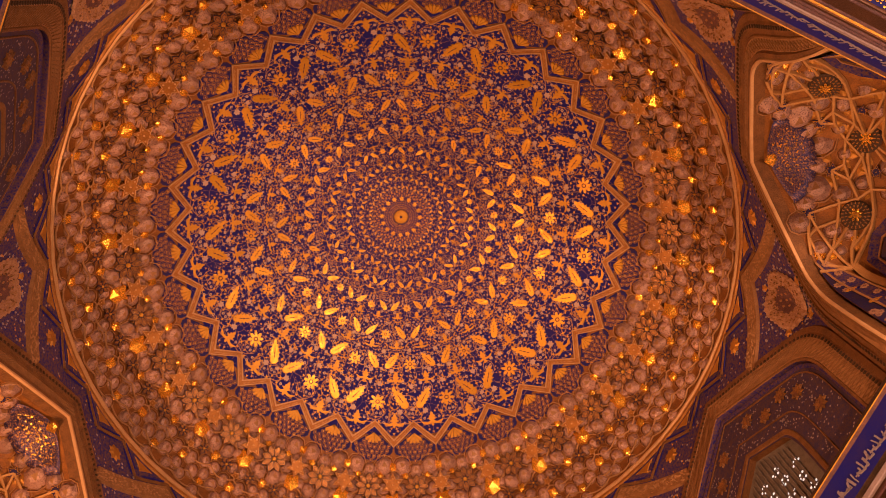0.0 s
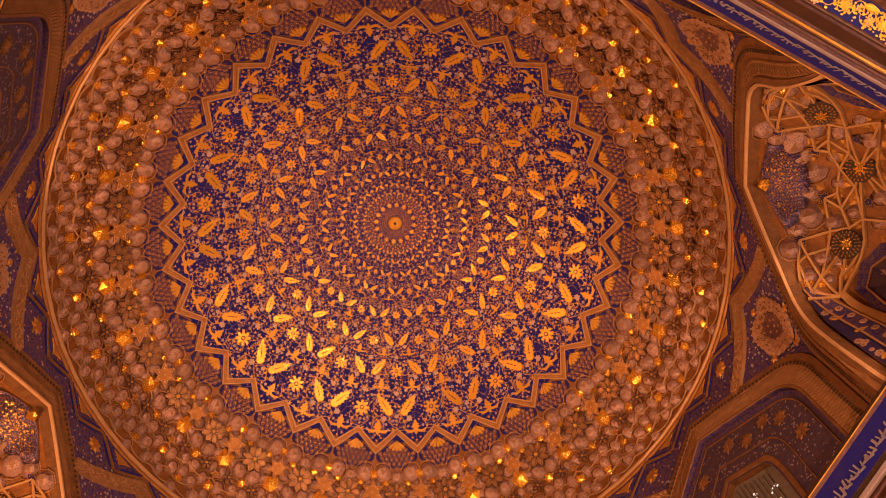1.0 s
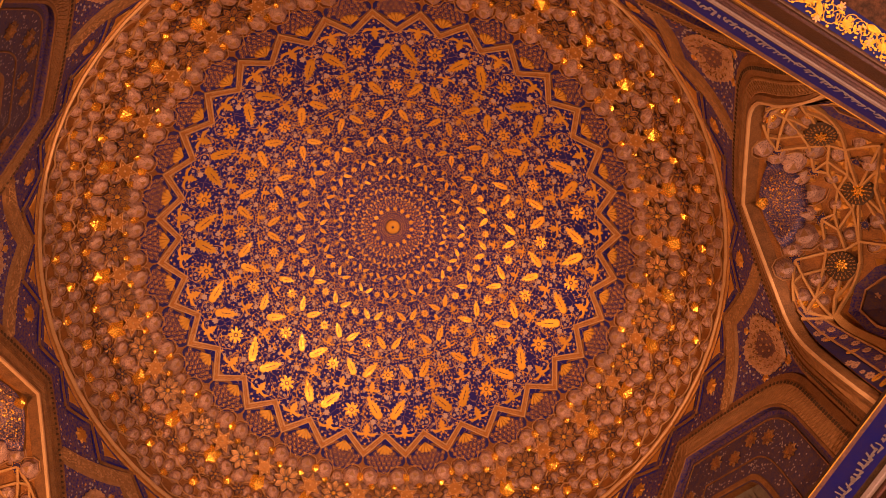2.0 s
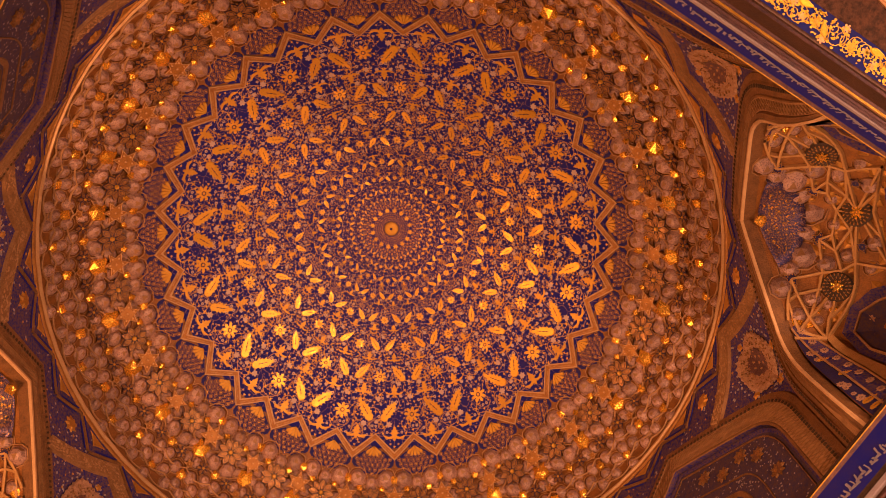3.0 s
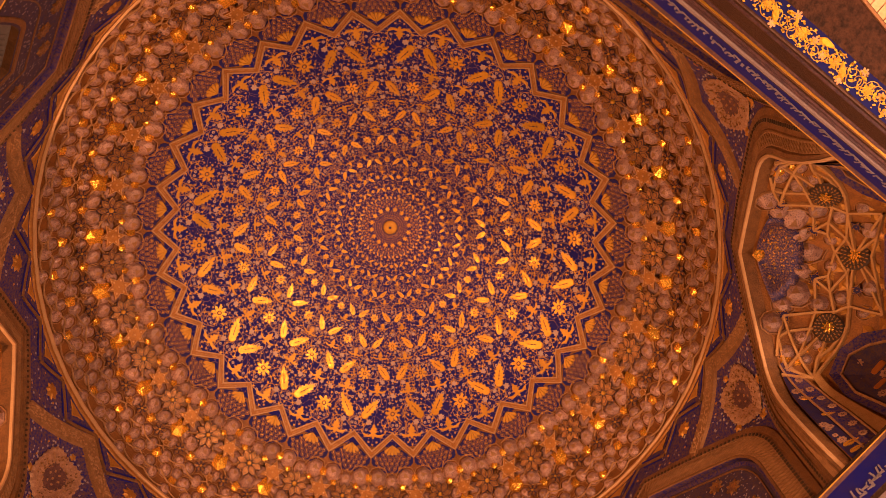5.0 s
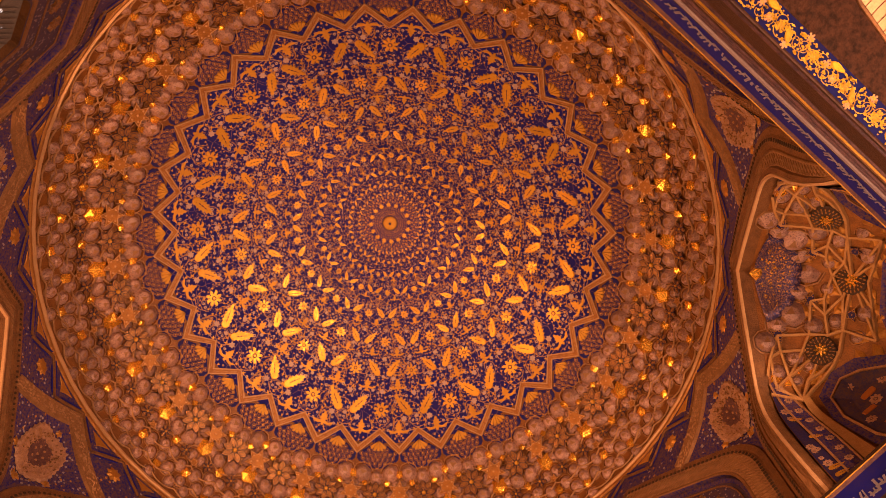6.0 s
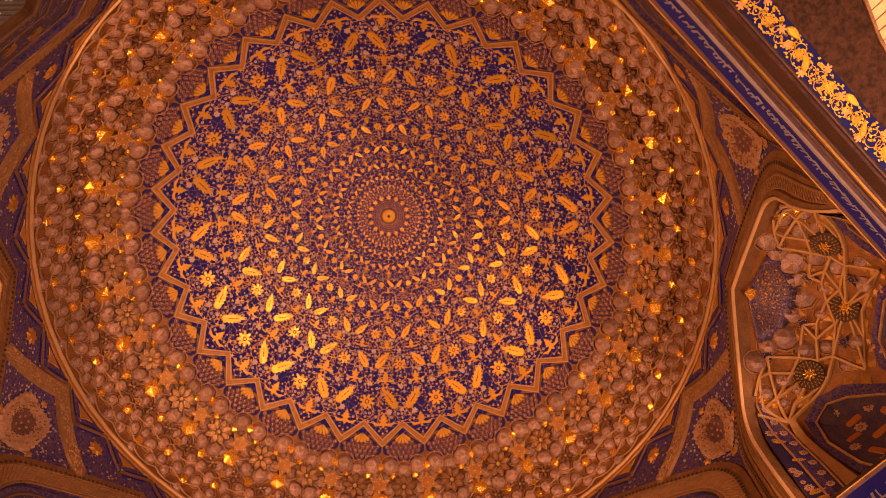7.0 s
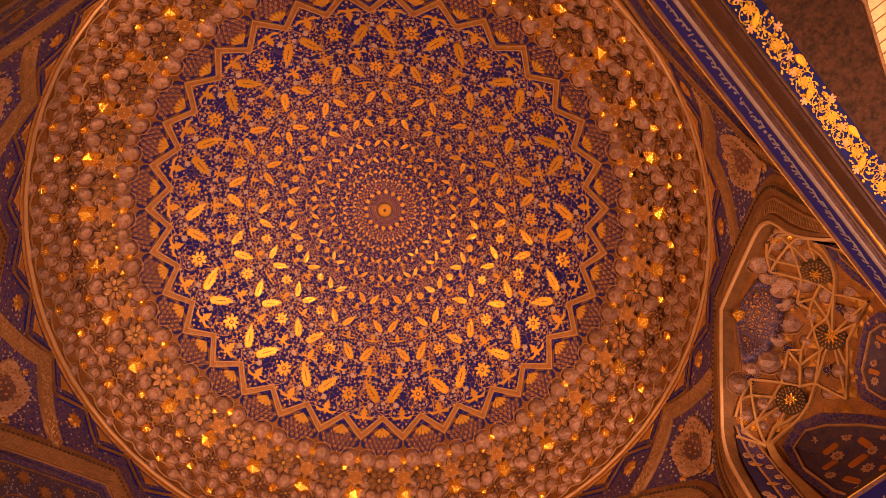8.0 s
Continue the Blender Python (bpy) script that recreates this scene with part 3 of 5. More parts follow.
v = [(r * math.cos(i * 2 * math.pi / n), r * math.sin(i * 2 * math.pi / n), dome_z(0) - d) for r, d in ((0.142, 0.004), (0.136, 0.012), (0.116, 0.012)) for i in range(n)]
f = [(j * n + i, j * n + (i + 1) % n, (j + 1) * n + (i + 1) % n, (j + 1) * n + i) for j in range(2) for i in range(n)]
mesh("boss_collar", v, f, MAROON, boss)
STARLET = blossom_mesh("starlet", 6, [GOLD, OLD_GOLD])
crown = new("crown_ring")
crown.parent = dome
crown["label"] = "ring of small gilt starlets round the boss"
for i in range(16):
    piece("starlet", STARLET, dome_pose(0.335, PH + i * 2 * D, 0.3, 0.046, 0.003), crown)
scales = Bag()
for rr, sz, off in ((0.395, 0.02, 0), (0.43, 0.022, 0.5), (0.465, 0.024, 0)):
    for i in range(32):
        flat(scales, rr, PH + (i + off) * D, [(0, 1.1), (0.6, 0.3), (0.5, -0.5), (0, -0.9), (-0.5, -0.5), (-0.6, 0.3)], 0, sz)
for rr, sz in ((0.16, 0.012), (0.19, 0.013), (0.225, 0.014), (0.265, 0.015), (0.3, 0.014)):
    for i in range(48):
        flat(scales, rr, PH + i * D * 2 / 3 + rr * 9, BUD, 0.8, sz * 1.55)
tagged(mesh("crown_scales", scales.v, scales.f, OLD_GOLD, dome), kind="stuff")
outl = Bag()
for rr in (0.375, 0.41, 0.447, 0.485):
    pts = [on_dome(rr + 0.02 * math.cos(i * math.pi), PH + i * D / 2, 0.003) for i in range(65)]
    strip(outl, pts, into_room, 0.006, 0.003)
mesh("crown_outlines", outl.v, outl.f, PINK, dome)

# ---------------------------------------------------------------- zigzag border
zig = new("zigzag_border")
zig.parent = dome
zig["label"] = "gilt zigzag border with pale edges"


ZIGZAG = material("dull_gilt_border", (0.36, 0.135, 0.028), (0.22, 0.075, 0.02), 0.45, 0.3, 9, 60, 0.3, 0.9)


def zig_path(r_in, r_out, lift):
    pts = []
    for i in range(65):
        pts.append(on_dome(r_out if i % 2 == 0 else r_in, PH + i * D / 2, lift))
    return pts


for (a_in, a_out), (b_in, b_out), lift, name, mat in (((3.425, 3.69), (3.485, 3.755), 0.016, "zigzag_field", ZIGZAG),
                                                     ((3.405, 3.66), (3.424, 3.687), 0.026, "zigzag_edge", PALE), ((3.484, 3.754), (3.5, 3.775), 0.024, "zigzag_edge", PALE)):
    v, f = [], []
    lo = [zig_path(a_in, a_out, 0.0), zig_path(a_in, a_out, lift), zig_path(b_in, b_out, lift), zig_path(b_in, b_out, 0.0)]
    for path in lo:
        v += path[:-1]
    for c in range(3):
        for i in range(64):
            f.append((c * 64 + i, c * 64 + (i + 1) % 64, (c + 1) * 64 + (i + 1) % 64, (c + 1) * 64 + i))
    mesh(name, v, f, mat, zig)

b = Bag()
for i in range(64):
    sgn = 1 if i % 2 == 0 else -1
    for t0, t1 in ((0.12, 0.34), (0.4, 0.62), (0.68, 0.9)):
        for cross in (0.3, 0.7):
            def zp(t, c):
                lo_, hi_ = (3.425 + 0.06 * c, 3.69 + 0.065 * c)
                r = hi_ + (lo_ - hi_) * t if sgn == 1 else lo_ + (hi_ - lo_) * t
                return on_dome(r, PH + (i + t) * D / 2, 0.017)
            strip(b, [zp(t0, cross), zp(t1, 1 - cross)], into_room, 0.008, 0.005)
tagged(mesh("zigzag_marks", b.v, b.f, RIB, zig), kind="stuff")

# ---------------------------------------------------------------- stalactite band of 32 bays


def egg_mesh(name, mats, lean=0.0):
    """A hooded cell, one unit in radius: a seven-sided faceted hood with a creased ridge, in a thin pale rim."""
    side = [(0.0, 1.12), (0.62, 0.86), (0.93, 0.2), (0.8, -0.5), (0.36, -0.92), (-0.36, -0.92), (-0.8, -0.5), (-0.93, 0.2), (-0.62, 0.86)]
    N = len(side)
    v, f, s = [], [], []
    for grow, h in ((1.2, -0.3), (1.18, 0.2), (1.1, 0.2), (0.98, 0.0), (0.84, 0.12), (0.56, 0.5)):
        v += [(x * grow + lean * max(0, h - 0.2), y * grow - 0.25 * max(0, h - 0.2), h) for x, y in side]
    for j in range(5):
        for i in range(N):
            f.append((j * N + i, j * N + (i + 1) % N, (j + 1) * N + (i + 1) % N, (j + 1) * N + i))
            s.append((1, 1, 2, 0, 3 if i == 3 else 0)[j])
    k = len(v)
    v += [(lean * 0.5, 0.22, 0.64), (lean * 0.5, -0.36, 0.68)]
    top = 5 * N
    for i in range(N):
        e = (i + 1) % N
        hi = 0 if side[i][1] + side[e][1] > -0.2 else 1
        f.append((top + i, top + e, k + hi))
        s.append(0)
    f += [(top + 2, k + 1, k), (top + 7, k, k + 1)]
    s += [0, 3]
    return shared(name, v, f, mats, False, s)


def facet_mesh(name, mats, skew=0.2):
    """A gilt faceted wedge."""
    v = [(-0.95, -0.6, -0.2), (0.9, -0.7, -0.2), (1.05, 0.5, -0.2), (0.05, 1.0, -0.2), (-1.0, 0.5, -0.2),
         (-0.95, -0.6, 0.15), (0.9, -0.7, 0.15), (1.05, 0.5, 0.15), (0.05, 1.0, 0.15), (-1.0, 0.5, 0.15), (-0.3 + skew, -0.25, 0.5), (0.2 + skew, 0.3, 0.58)]
    v = [(x * 0.74, y, z) for x, y, z in v]
    f = [(i, (i + 1) % 5, 5 + (i + 1) % 5, 5 + i) for i in range(5)] + [(5, 6, 10), (6, 11, 10), (6, 7, 11), (7, 8, 11), (8, 9, 11), (9, 10, 11), (9, 5, 10)]
    return shared(name, v, f, mats)


def star_mesh(name, points, mats, inner=0.52):
    pts = []
    for i in range(points * 2):
        r = 1.0 if i % 2 == 0 else inner
        pts.append((r * math.sin(math.pi * i / points), r * math.cos(math.pi * i / points)))
    v, f = plate(pts, 0.18, 0.9)
    shapes = [((v, f), 0)]
    for i in range(points + 1):
        rr = 0.0 if i == points else 0.5
        a = 2 * math.pi * i / points
        c = [(rr * math.sin(a) + 0.09 * math.cos(k * math.pi / 3), rr * math.cos(a) + 0.09 * math.sin(k * math.pi / 3)) for k in range(6)]
        shapes.append((plate(c, 0.07, 0.6, 0.18), 1))
    # edge ridge
    vv, ff, s = joined(*shapes)
    k = len(vv)
    for sc, h in ((1.0, 0.18), (0.93, 0.24), (0.86, 0.18)):
        vv += [(x * sc, y * sc, h) for x, y in pts]
    m = len(pts)
    for j in range(2):
        for i in range(m):
            ff.append((k + j * m + i, k + j * m + (i + 1) % m, k + (j + 1) * m + (i + 1) % m, k + (j + 1) * m + i))
            s.append(1)
    return shared(name, vv, ff, mats, False, s)


def rosette_mesh(name, petals, mats):
    """A dark disc with raised, outlined pointed petals."""
    shapes = []
    disc = [(0.74 * math.cos(i * math.pi / 8), 0.74 * math.sin(i * math.pi / 8)) for i in range(16)]
    for i in range(petals):
        a = 2 * math.pi * i / petals
        ca, sa = math.cos(a), math.sin(a)

        def spin(pts):
            return [(x * ca - y * sa, x * sa + y * ca) for x, y in pts]

        leaf_ = [(0, 0.2), (0.17, 0.44), (0.25, 0.66), (0.15, 0.88), (0, 1.06), (-0.15, 0.88), (-0.25, 0.66), (-0.17, 0.44)]
        for grow, slot, lift in ((1.14, 0, 0.10), (0.98, 1, 0.14), (0.66, 0, 0.165), (0.5, 1, 0.185)):
            shapes.append((plate(spin([(x * grow, 0.63 + (y - 0.63) * grow) for x, y in leaf_]), 0.05, 0.94, lift), slot))
    for i in range(petals):
        a = 2 * math.pi * (i + 0.5) / petals
        tip = [(0.9 * math.cos(a) + 0.09 * math.cos(w), 0.9 * math.sin(a) + 0.09 * math.sin(w)) for w in (0, 1.57, 3.14, 4.71)]
        shapes.append((plate(tip, 0.05, 0.8, 0.11), 1))
    shapes.append((plate(disc, 0.09, 0.97), 0))
    c = [(0.2 * math.cos(i * math.pi / 4), 0.2 * math.sin(i * math.pi / 4)) for i in range(8)]
    shapes += [(plate(c, 0.16, 0.6, 0.16), 2)]
    v, f, s = joined(*shapes)
    return shared(name, v, f, mats, False, s)


ROSETTE_DARK = material("dark_plum_paint", (0.05, 0.022, 0.05), (0.03, 0.014, 0.02), 0.5, 0.1, 9, 60, 0.3, 0.8)
STAR_GILT = material("worn_star_gilding", (0.40, 0.15, 0.03), (0.22, 0.08, 0.02), 0.38, 0.45, 12, 60, 0.4, 0.9)
ROSETTE_LINE = material("gilt_petal_lines", (0.38, 0.155, 0.04), (0.22, 0.085, 0.025), 0.3, 0.55, 8, 70, 0.3)
EGG = egg_mesh("cushion_cell", [CELL, RIB, UMBER, STRAP], 0.3)
FACET = facet_mesh("gilt_facet", [GOLD_BRIGHT, GOLD_BRIGHT])
STAR = star_mesh("star_panel", 6, [STAR_GILT, CREAM])
ROSETTE = rosette_mesh("rosette", 8, [ROSETTE_DARK, ROSETTE_LINE, AMBER])
SMALL_ROSETTE = rosette_mesh("small_rosette", 6, [ROSETTE_DARK, ROSETTE_LINE, AMBER])
SMALL_STAR = star_mesh("small_star", 5, [STAR_GILT, CREAM])

# fan panels: tapered navy fields with gilt scales, under the zigzag
fans = new("fan_tier")
fans.parent = dome
fans["label"] = "navy fans of gilt scales under the zigzag"


FAN_SCALE = material("rust_scale_paint", (0.36, 0.135, 0.024), (0.08, 0.032, 0.04), 0.5, 0.2, 14, 60, 0.3, 0.9)


def fan_mesh():
    shapes = []
    # u in bays, r in metres, flattened into the plane of the bay at its middle
    def loc(u, r):
        a = u * D
        return (-(r * math.sin(a)), r * math.cos(a) - 3.8)

    edge = [(0, 3.51), (0.2, 3.60), (0.49, 3.765), (0.48, 3.85), (0.42, 3.9), (0.38, 3.89), (0.32, 3.96), (0.24, 3.95), (0.16, 4.01), (0.08, 3.99), (0, 4.03)]
    full = edge + [(-u, r) for u, r in edge[-2:0:-1]]
    shapes.append((plate([loc(u, r) for u, r in full], 0.02, 0.98), 0))
    # staggered scales, each with a dark eye, inside the field
    outline_ = [loc(u * 0.93, 3.8 + (r - 3.8) * 0.93) for u, r in full]

    def inside(x, y):
        hit = False
        for (x0, y0), (x1, y1) in zip(outline_, outline_[1:] + outline_[:1]):
            if (y0 > y) != (y1 > y) and x < x0 + (y - y0) * (x1 - x0) / (y1 - y0):
                hit = not hit
        return hit

    scale_ = [(0, 0.062), (0.026, 0.042), (0.043, 0.012), (0.041, -0.018), (0.024, -0.04), (0, -0.047), (-0.024, -0.04), (-0.041, -0.018), (-0.043, 0.012), (-0.026, 0.042)]
    for row_ in range(7):
        for col in range(-4, 5):
            y = 0.205 - 0.077 * row_
            x = (col + 0.5 * (row_ % 2)) * (0.094 - 0.004 * row_)
            y -= 0.35 * x * x
            if not inside(x, y) or (abs(x) < 0.1 and y < -0.16):
                continue
            lean = -x * 1.9
            spun = [(px * math.cos(lean) + py * math.sin(lean), -px * math.sin(lean) + py * math.cos(lean)) for px, py in scale_]
            shapes.append((plate([(x + px * 0.84, y + py * 0.84) for px, py in spun], 0.007, 0.86, 0.02), 1))
            shapes.append((plate([(x + px * 0.52, y + py * 0.52) for px, py in spun], 0.002, 0.8, 0.027), 0))
            shapes.append((plate([(x + px * 0.3, y + py * 0.3) for px, py in spun], 0.003, 0.7, 0.029), 2))
    # gilt shell at the head
    for k in range(-2, 3):
        a = k * 0.34
        lobe = [(0, -0.275)] + [(rr * math.sin(a + da), rr * math.cos(a + da) - 0.29) for rr, da in ((0.15, -0.17), (0.19, -0.13), (0.205, 0), (0.19, 0.13), (0.15, 0.17))]
        shapes.append((plate(lobe[::-1], 0.03, 0.86, 0.02), 3))
    v, f, s = joined(*shapes)
    return shared("fan", v, f, [FAN_BLUE, FAN_SCALE, GILT_PAINT, AMBER], False, s)


FAN = fan_mesh()
tiers = []
for label in ("tier of rosettes, stars and mauve cushions", "middle tier of small rosettes and gilt facets", "lower tier of cushions and gilt facets"):
    t = new("stalactite_tier")
    t.parent = dome
    t["label"] = label
    tiers.append(t)
g = random.Random(3)


def put(name, data, r, u, i, size, tier, turn=0.0, lift=0.0, jitter=0.06):
    a = PH + (i + 0.5 + u) * D
    s = size * g.uniform(1 - jitter, 1 + jitter)
    m = dome_pose(r, a, turn + g.uniform(-jitter, jitter), s, lift)
    if data is FACET:
        m = m @ Matrix.Rotation(g.uniform(-0.3, 0.3), 4, "X") @ Matrix.Rotation(g.uniform(-0.3, 0.3), 4, "Y") @ Matrix.Rotation(g.uniform(-0.4, 0.4), 4, "Z")
    piece(name, data, m, tiers[tier])


for i in range(32):
    piece("fan", FAN, dome_pose(3.8, PH + (i + 0.5) * D, 0, 1, 0.0), fans)
    put("rosette", ROSETTE, 4.30, 0, i, 0.198, 0, lift=0.07)
    put("star_panel", STAR, 4.275, 0.5, i, 0.205, 0, lift=0.075)
    put("gilt_facet", FACET, 4.03, 0.5, i, 0.084, 0, lift=0.02)
    put("large_gilt_facet", FACET, 4.45, 0.5, i, 0.165, 0, 0, 0.03)
    put("cushion_cell", EGG, 4.075, 0, i, 0.128, 0)
    for s in (-1, 1):
        put("gilt_facet", FACET, 4.15, s * 0.235, i, 0.061, 0, s * 0.6, 0.05)
        put("cushion_cell", EGG, 4.02, s * 0.3, i, 0.164, 0, s * 0.3)
        put("cushion_cell", EGG, 4.31, s * 0.325, i, 0.115, 0, s * 1.2)
        put("cushion_cell", EGG, 4.165, s * 0.42, i, 0.089, 0, s * 0.6)
        put("cushion_cell", EGG, 4.475, s * 0.15, i, 0.140, 0, s * 0.4)
        put("cushion_cell", EGG, 4.44, s * 0.34, i, 0.092, 1, s * 0.8)
        put("small_rosette", SMALL_ROSETTE, 4.61, s * 0.25, i, 0.115, 1, lift=0.04)
        put("cushion_cell", EGG, 4.69, s * 0.10, i, 0.105, 1, s * 0.5)
        put("cushion_cell", EGG, 4.59, s * 0.40, i, 0.092, 1, s * 0.3)
        put("cushion_cell", EGG, 4.74, s * 0.34, i, 0.109, 1, s * 0.2)
        put("cushion_cell", EGG, 4.83, s * 0.20, i, 0.109, 2, s * 0.4)
        put("cushion_cell", EGG, 4.91, s * 0.36, i, 0.099, 2, s * 0.2)
    put("gilt_facet", FACET, 4.59, 0, i, 0.084, 1, 0, 0.03)
    put("small_star", SMALL_STAR, 4.66, 0.5, i, 0.09, 1, lift=0.04)
    put("gilt_facet", FACET, 4.775, 0.5, i, 0.090, 1, 0, 0.03)
    put("cushion_cell", EGG, 4.79, 0, i, 0.099, 2)
    put("gilt_facet", FACET, 4.875, 0, i, 0.084, 2, 0, 0.03)
    put("cushion_cell", EGG, 4.86, 0.5, i, 0.105, 2)
    put("cushion_cell", EGG, 4.96, 0.02, i, 0.099, 2)

# pale ribs that scallop between the tiers
ribs = Bag()


def scallop(fn, width, depth, lift=0.02):
    pts = [on_dome(fn((k % 16) / 16), PH + (k / 16 + 0.5) * D, lift) for k in range(32 * 16 + 1)]
    strip(ribs, pts, into_room, width, depth)


scallop(lambda u: 4.555 + 0.055 * math.cos(2 * math.pi * u) - 0.02 * abs(math.sin(4 * math.pi * u)), 0.02, 0.035)
scallop(lambda u: 4.70 + 0.05 * abs(math.sin(2 * math.pi * u)), 0.018, 0.035)
scallop(lambda u: 4.86 + 0.045 * abs(math.sin(2 * math.pi * u + math.pi / 2)), 0.018, 0.035)
scallop(lambda u: 4.945 + 0.03 * abs(math.sin(2 * math.pi * u)), 0.016, 0.03)
scallop(lambda u: 4.15 + 0.06 * abs(math.cos(2 * math.pi * u)), 0.018, 0.03)
scallop(lambda u: 4.39 - 0.08 * math.cos(2 * math.pi * u), 0.02, 0.03)
tagged(mesh("scalloped_ribs", ribs.v, ribs.f, RIB, dome, True), kind="stuff")

ROSE = material("rose_plaster", (0.46, 0.23, 0.135), (0.26, 0.115, 0.07), 0.5, 0.05, 16, 60, 0.5, 0.9)
VAULT_RIB = material("pale_vault_ribs", (0.52, 0.25, 0.09), (0.34, 0.145, 0.045), 0.5, 0.1, 10, 80, 0.3, 0.8)
STONE_GRILLE = material("grey_grille_plaster", (0.2, 0.15, 0.13), (0.08, 0.06, 0.05), 0.6, 0, 12, 60, 0.3)
VAULT = material("ochre_vault_plaster", (0.34, 0.115, 0.022), (0.16, 0.052, 0.014), 0.5, 0.15, 8, 60, 0.5, 0.9)
SHELL = speckled("navy_mosaic_shell", (0.05, 0.035, 0.12), (0.55, 0.23, 0.05), 66, 0.36, 0.3, 0.45)
FACET_FLAT = shared("gilt_infill", [(-1, -0.6, 0), (0.9, -0.8, 0), (0.7, 0.9, 0), (-0.5, 0.7, 0), (0.1, 0.05, 0.35)], [(0, 1, 4), (1, 2, 4), (2, 3, 4), (3, 0, 4)], [OLD_GOLD])
RHOMB = shared("gilt_rhomb", *(lambda r: (r[0], r[1]))(plate([(0.3, -1), (0.42, -0.7), (0.42, 0.7), (0.3, 1), (-0.3, 1), (-0.42, 0.7), (-0.42, -0.7), (-0.3, -1)], 0.1, 0.9)), [RUST])
PANEL_BLOSSOM = blossom_mesh("panel_blossom", 8, [ROSE, MAROON], 0.34, 0.7)

# ---------------------------------------------------------------- arches and pendentives


def dense(points, step=0.08):
    out = []
    for (s0, z0), (s1, z1) in zip(points, points[1:]):
        m = max(1, int(math.hypot(s1 - s0, z1 - z0) / step))
        out += [(s0 + (s1 - s0) * i / m, z0 + (z1 - z0) * i / m) for i in range(m)]
    return out + [points[-1]]


def between(t, step, inn=innr):
    mid = [(a[0] + (b[0] - a[0]) * t, a[1] + (b[1] - a[1]) * t) for a, b in zip(outer, inn)]
    return dense(mid, step)


def drum_poly(bag, pts, lift, thick=0.02, inset=0.9):
    """A raised patch on the drum: outline of (azimuth, z)."""
    n = len(pts)
    ca, cz = sum(p[0] for p in pts) / n, sum(p[1] for p in pts) / n
    v = [drum(a, z, lift) for a, z in pts] + [drum(ca + (a - ca) * inset, cz + (z - cz) * inset, lift + thick) for a, z in pts]
    v.append(drum(ca, cz, lift + thick))
    f = [(i, (i + 1) % n, n + (i + 1) % n, n + i) for i in range(n)] + [(n + i, n + (i + 1) % n, 2 * n) for i in range(n)]
    bag.add(v, f)


def oval(a, z, ra, rz, n, wob=0.0, phase=0.0, power=2.0):
    pts = []
    for i in range(n):
        t = 2 * math.pi * i / n + phase
        k = (abs(math.cos(t)) ** power + abs(math.sin(t)) ** power) ** (-1 / power)
        k *= 1 + (wob if i % 2 else -wob)
        pts.append((a + ra * k * math.cos(t), z + rz * k * math.sin(t)))
    return pts


for k in range(8):
    # dentils along the outer edge and slanting hatch bars on the band
    path = between(0.03, 0.062)
    b = Bag()
    for (s0, z0), (s1, z1) in zip(path, path[1:]):
        d = Vector((s1 - s0, z1 - z0)).normalized()
        nn = Vector((-d.y, d.x)) * 0.02
        c = Vector((s0 + s1, z0 + z1)) / 2
        q = [c - d * 0.014 - nn, c + d * 0.014 - nn, c + d * 0.014 + nn, c - d * 0.014 + nn]
        b.add([face_point(k, p.x, p.y, 0.052) for p in q] + [face_point(k, p.x, p.y, 0.066) for p in q], [(4, 5, 6, 7), (0, 1, 5, 4), (1, 2, 6, 5), (2, 3, 7, 6), (3, 0, 4, 7)])
    tagged(mesh("dentil_course", b.v, b.f, DARK, arches[k]), kind="stuff")
    b = Bag()
    lo, hi = (between(0.40, 0.065), between(0.68, 0.065)) if k % 2 else (between(0.18, 0.06, wall_innr), between(0.82, 0.06, wall_innr))
    m = min(len(lo), len(hi))
    for i in range(m - 1):
        for p, q in (((lo[i]), hi[min(i + 1, m - 1)]), (hi[i], lo[min(i + 1, m - 1)])):
            pts = [face_point(k, p[0] + (q[0] - p[0]) * t, p[1] + (q[1] - p[1]) * t, 0.036 if k % 2 else 0.04) for t in (0, 0.5, 1)]
            strip(b, pts, to_axis, 0.01 if k % 2 else 0.009, 0.01)
    tagged(mesh("hatching", b.v, b.f, STRAP, arches[k]), kind="stuff")

for j in range(32):
    # zigzag fillet under the rim, in pairs of bars
    b = Bag()
    for sg in (-1, 1):
        a0, a1 = j * D, (j + sg * 0.5) * D
        pts = [drum(a0 + (a1 - a0) * t, RIM_Z - 0.16 - 0.36 * t, 0.01) for t in (0, 0.33, 0.66, 1)]
        strip(b, pts, to_axis, 0.05, 0.02)
    mesh("zigzag_fillet", b.v, b.f, BROWN, drum_ob)
    b = Bag()
    drum_poly(b, [((j + 0.5) * D + u * D, RIM_Z - h) for u, h in ((-0.2, 0.2), (0.2, 0.2), (0.08, 0.28), (0, 0.36), (-0.08, 0.28))], 0.012, 0.012, 0.85)
    mesh("gilt_wedge", b.v, b.f, OLD_GOLD, drum_ob)
    if j % 4 in (1, 3):
        b = Bag()
        drum_poly(b, oval(j * D, RIM_Z - 0.52, 0.024, 0.12, 16, 0.16, 0.4), 0.012, 0.03, 0.6)
        mesh("quatrefoil", b.v, b.f, OLD_GOLD, drum_ob)

